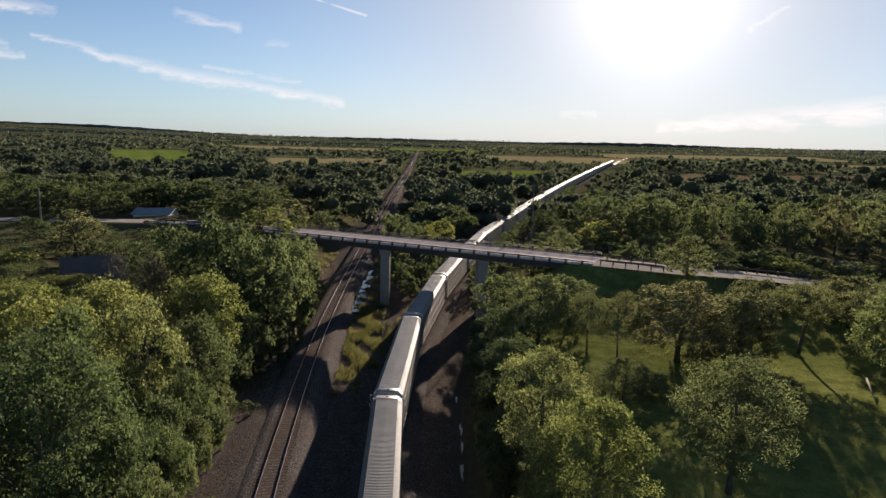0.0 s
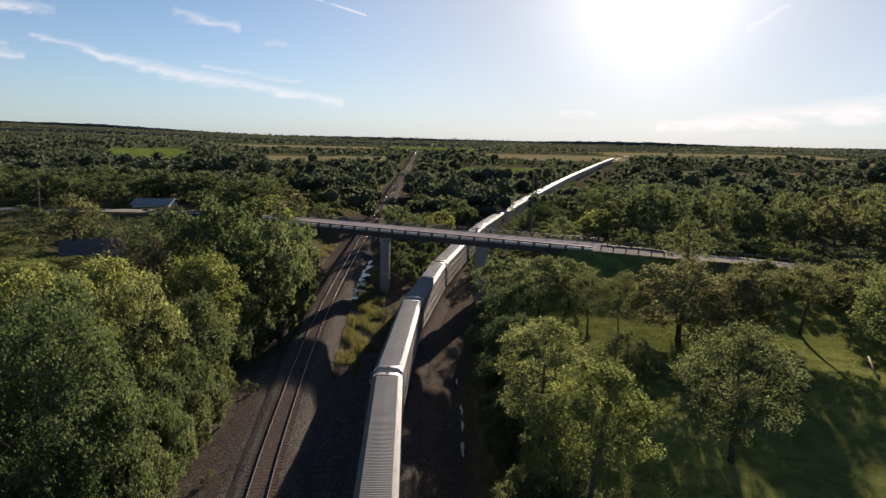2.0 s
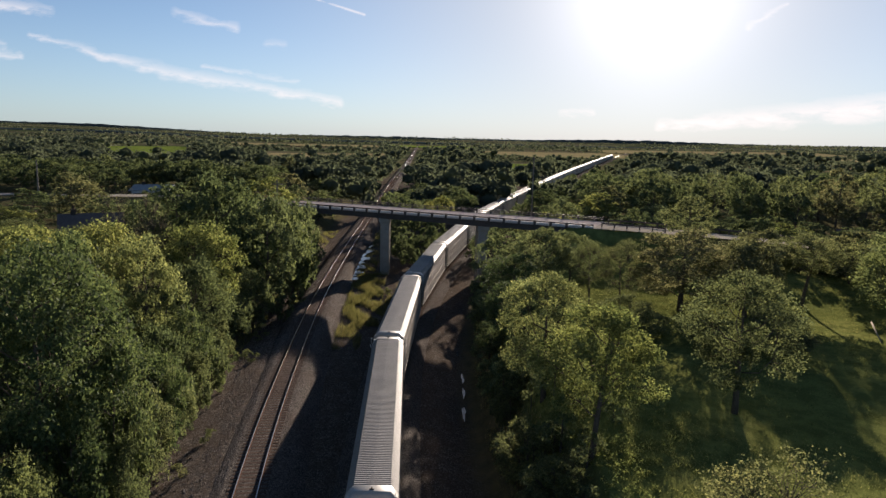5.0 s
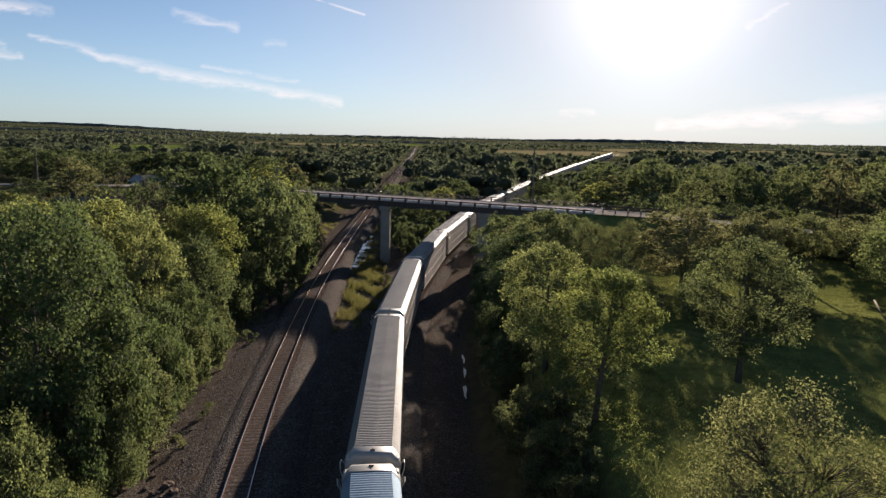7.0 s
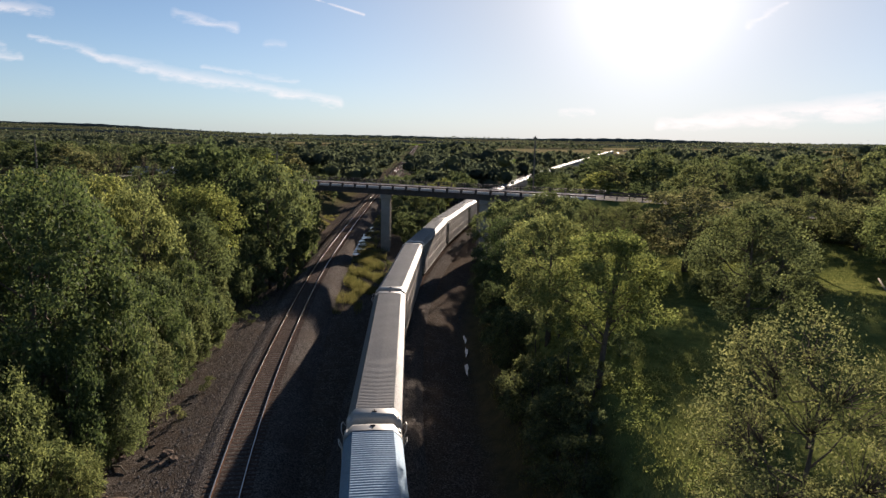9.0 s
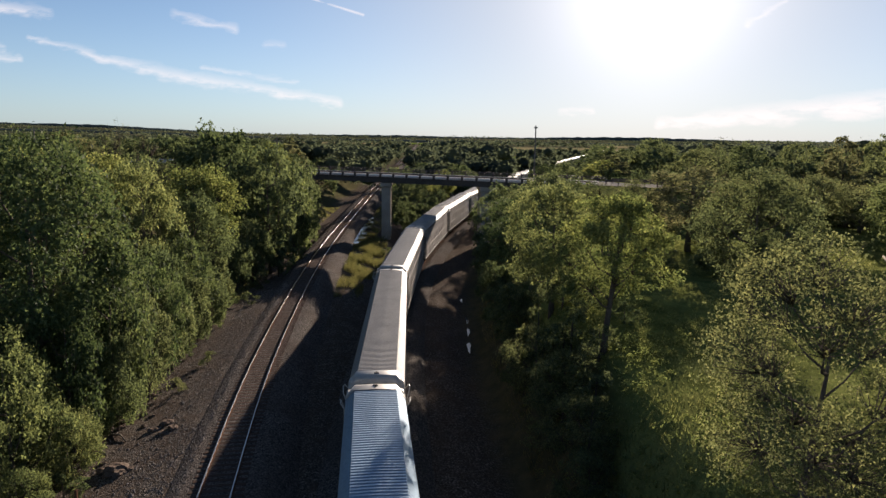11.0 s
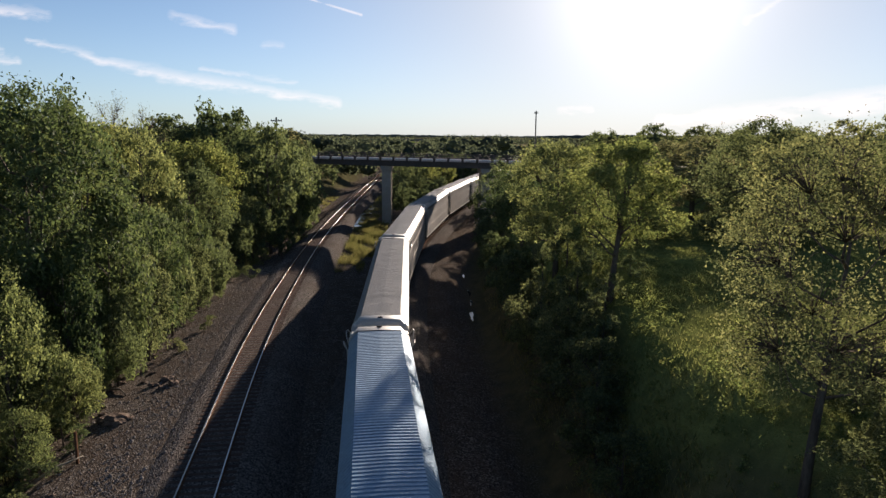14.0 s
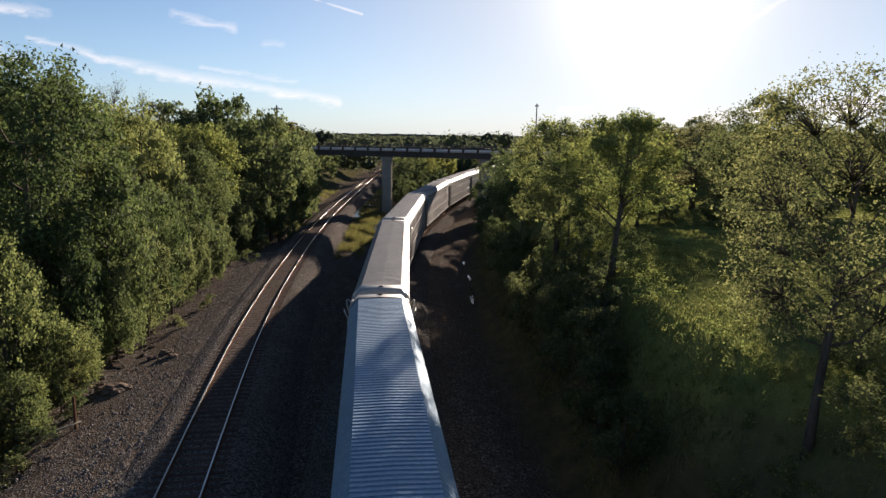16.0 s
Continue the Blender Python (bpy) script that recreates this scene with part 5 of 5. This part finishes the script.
distant_ridge(3600, 260, 17.0, 8, "added wooded hills on the horizon, blue-green for haze")

# ---- ties ----
for t, z, single, rest in later:
    for x, y, a in single:
        part("tie", TIE_MESH, None, t, m=pose(x, y, z, 0, 0, a))
    base = np.array([(a, b, c) for a in (-1.3, 1.3) for b in (-0.115, 0.115) for c in (-0.37, -0.172)])
    faces = [(1, 5, 7, 3), (0, 1, 3, 2), (4, 6, 7, 5), (0, 4, 5, 1), (2, 3, 7, 6)]
    vs, fs = [], []
    for x, y, a in rest:
        m = np.array(pose(x, y, z, 0, 0, a))
        o = len(vs)
        vs += (base @ m[:3, :3].T + m[:3, 3]).tolist()
        fs += [tuple(i + o for i in f) for f in faces]
    tagged(part("tie_bed", mesh_of("tie_bed", vs, fs, TIE), None, t), kind="stuff")


# ---- weeds, stones and litter on the banks ----


def blades(rng, x, y, hgt, width, lean=0.35):
    """Grass blades as thin upright quads."""
    n = len(x)
    z = height(x, y)
    a = rng.uniform(0, 2 * math.pi, n)
    w = np.stack([np.cos(a), np.sin(a), np.zeros(n)], 1) * (width * rng.uniform(0.6, 1.3, n))[:, None]
    t = np.stack([rng.normal(size=n) * lean, rng.normal(size=n) * lean, np.ones(n)], 1) * (hgt * rng.uniform(0.5, 1.3, n))[:, None]
    p = np.stack([x, y, z - 0.03], 1)
    v = np.stack([p - w, p + w, p + t + w * 0.25, p + t - w * 0.25], 1).reshape(-1, 3)
    return v, np.arange(4 * n).reshape(-1, 4)


def weeds():
    rng = np.random.default_rng(5)
    out, off = [], 0
    vs, qs = [], []
    # strips beside the tracks: line, offset from, offset to, y from, y to, count, height
    for line, o0, o1, y0, y1, count, h in ((main_x, -9.5, -6.4, 60, 175, 13000, 0.5), (main_x, -10.4, -8.0, 20, 60, 8000, 0.38), (main_x, 3.6, 6.8, 74, 130, 9000, 0.6), (main_x, 4.6, 9.0, 84, 118, 9000, 0.7), (side_x, -5.5, -3.6, 84, 125, 3000, 0.6), (side_x, 8.5, 11.5, 14, 90, 12000, 0.35), (main_x, 4.2, 9, 130, 175, 3000, 0.8)):
        y = rng.uniform(y0, y1, count)
        o = rng.uniform(o0, o1, count)
        x = line(y) + o
        keep = np.sin(x * 1.3 + 2 * np.sin(y * 0.35)) + np.sin(y * 0.8 + x) + rng.normal(size=count) * 0.5 > -0.3
        v, q = blades(rng, x[keep], y[keep], h, 0.028)
        vs.append(v), qs.append(q + off)
        off += len(v)
    tagged(new("weeds", quick_mesh("weeds", np.concatenate(vs), np.concatenate(qs), DRY_WEEDS)), "tall yellow-green weeds and grass along the tracks", "weeds", kind="stuff")


weeds()


def lawn_grass():
    """Upright grass on the lawn and along the top of the right bank."""
    rng = np.random.default_rng(25)
    y = np.concatenate([rng.uniform(13, 55, 45000), rng.uniform(50, 104, 60000)])
    x = side_x(y) + np.concatenate([10.5 + rng.uniform(0, 1, 45000) ** 1.5 * 24, 10.5 + rng.uniform(0, 48, 60000)])
    keep = np.sin(x * 0.6 + 1.8 * np.sin(y * 0.3)) + np.sin(y * 0.45 + x * 0.2) + rng.normal(size=len(x)) * 0.8 > -0.9
    x, y = x[keep], y[keep]
    v, q = blades(rng, x, y, 0.13, 0.016 + 0.0003 * y, 0.35)
    tagged(new("lawn_grass", quick_mesh("lawn_grass", v, q, GRASS)), "sunlit yellow-green grass of the lawn", "grass", kind="stuff")


lawn_grass()


def ground_plants():
    """Low leafy plants on the bank right of the train and at the foot of the left shrubs."""
    rng = np.random.default_rng(15)
    y = np.concatenate([rng.uniform(14, 52, 1500), rng.uniform(20, 64, 420)])
    x = np.concatenate([side_x(y[:1500]) + rng.uniform(8.8, 19, 1500), main_x(y[1500:]) - rng.uniform(8.0, 11.0, 420)])
    keep = np.sin(x * 0.9 + 1.3 * np.sin(y * 0.5)) + np.sin(y * 0.7 - x * 0.4) + rng.normal(size=len(x)) * 0.6 > -0.4
    x, y = x[keep], y[keep]
    r = rng.uniform(0.12, 0.42, len(x))
    v, q = leaf_cloud(rng, np.stack([x, y, height(x, y) + r * 0.45], 1), r, 30, 0.085, 0.6)
    tagged(new("ground_plants", quick_mesh("ground_plants", v, q, LEAF[1])), "low yellow-green plants covering the bank", "plants", kind="stuff")


ground_plants()


def rock_mesh(seed, mat):
    rng = np.random.default_rng(seed)
    bm = bmesh.new()
    bmesh.ops.create_icosphere(bm, subdivisions=2, radius=1.0)
    for v in bm.verts:
        v.co *= float(rng.uniform(0.6, 1.15))
        v.co.z *= 0.6
    me = bpy.data.meshes.new("clod")
    bm.to_mesh(me)
    bm.free()
    me.materials.append(mat)
    return me


CLOD = surface("reddish_clay_clod", (0.09, 0.066, 0.052), (0.18, 0.14, 0.115), 2.5, 0.95, bump=0.8, depth=0.05, fine=12)
DEADWOOD = surface("bleached_dead_wood", (0.16, 0.14, 0.11), (0.32, 0.29, 0.24), 2.0, 0.9, stretch=(1, 0.3, 1))
clods = [rock_mesh(s, CLOD) for s in range(4)]
rng = np.random.default_rng(9)
for i in range(30):
    y = float(rng.uniform(24, 47))
    x = float(main_x(y)) - float(rng.uniform(4.6, 8.0))
    s = float(rng.uniform(0.08, 0.22))
    c = tagged(new("clod", clods[i % 4]), "reddish clay clod lying on the gravel bank", "clod of earth", "clods on the bank")
    c.matrix_basis = pose(x, y, ground_z(x, y) + 0.1 * s, 0, 0, float(rng.uniform(0, 360))) @ Matrix.Diagonal((s * 1.3, s, s, 1))
for x, y, s in ((-17.2, 31.9, 0.5), (-16.8, 31.4, 0.34), (-17.7, 31.8, 0.36), (-17.3, 31.3, 0.26), (-16.5, 31.9, 0.22), (-16.2, 36.6, 0.32), (-16.9, 37.4, 0.36), (-16.6, 36.0, 0.24), (-17.3, 36.5, 0.28)):
    c = tagged(new("clod", clods[0]), "large reddish clay clod dug out of the bank", "clod of earth", "clods on the bank")
    c.matrix_basis = pose(x, y, ground_z(x, y) + 0.1 * s, 0, 0, x * 50) @ Matrix.Diagonal((s * 1.3, s, s, 1))


def rubble():
    """Loose stones on the ballast shoulder and the bank beside it."""
    rng = np.random.default_rng(29)
    n = 15000
    y = 19 + 56 * rng.uniform(0, 1, n) ** 1.25
    o = 1.7 + 7.2 * rng.uniform(0, 1, n) ** 1.2
    x = main_x(y) - o
    keep = rng.random(n) < np.where(o < 5, 1.0, 0.45)
    x, y = x[keep], y[keep]
    n = len(x)
    z = np.maximum(height(x, y), MAIN_Z - np.interp(main_x(y) - x, (1.6, 2.3, 3.0, 4.1), (0.205, 0.31, 0.8, 1.75)))
    r = rng.uniform(0.018, 0.05, n) * np.where(rng.random(n) < 0.05, 2.0, 1.0)
    base = np.array([(1, 0, -0.3), (0, 1, -0.3), (-1, 0, -0.3), (0, -1, -0.3), (0, 0, 0.9)], float)
    v = base[None] * r[:, None, None] * rng.uniform(0.6, 1.4, (n, 5, 1))
    a = rng.uniform(0, 6.28, n)
    c, t = np.cos(a)[:, None], np.sin(a)[:, None]
    v = np.stack([v[..., 0] * c - v[..., 1] * t, v[..., 0] * t + v[..., 1] * c, v[..., 2]], -1) + np.stack([x, y, z + r * 0.25], 1)[:, None]
    tri = np.array([(0, 1, 4), (1, 2, 4), (2, 3, 4), (3, 0, 4)])
    q = (tri[None] + 5 * np.arange(n)[:, None, None]).reshape(-1, 3)
    tagged(new("loose_stones", quick_mesh("loose_stones", v.reshape(-1, 3), q, STONE)), "loose grey ballast stones on the bank", "stones", kind="stuff")


STONE = surface("grey_limestone", (0.12, 0.108, 0.098), (0.26, 0.24, 0.22), 3.0, 0.9, bump=0.3)
rubble()


def stick(points, r, label):
    pts = [(x, y, ground_z(x, y) + h) for x, y, h in points]
    tagged(new("dead_branch", mesh_of("dead_branch", *tube(pts, [r, r * 0.9, r * 0.5], 6), DEADWOOD, True)), label, "branch")


stick(((-20.2, 34.9, 0.1), (-19.5, 34.2, 0.16), (-18.6, 33.6, 0.08)), 0.13, "bleached log lying at the edge of the shrubs")
stick(((42.2, 65.0, 1.0), (41.1, 62.4, 0.55), (40.0, 59.8, 0.1)), 0.1, "bleached fallen log leaning at the edge of the lawn")
stick(((-18.0, 26.0, 0.05), (-17.2, 26.5, 0.25), (-16.4, 27.4, 0.3)), 0.06, "bent dead branch on the gravel bank")
stick(((-19.6, 36.0, 0.05), (-18.9, 35.8, 0.2), (-18.3, 35.2, 0.05)), 0.06, "thin dead branch on the gravel bank")
p = tagged(new("marker_post"), "rusty steel marker post standing on the bank", "post")
part("stake", boxes((-16.65, 27.25, ground_z(-16.6, 27.3) - 0.2, -16.55, 27.35, ground_z(-16.6, 27.3) + 1.5)), RAIL_RUST, p)
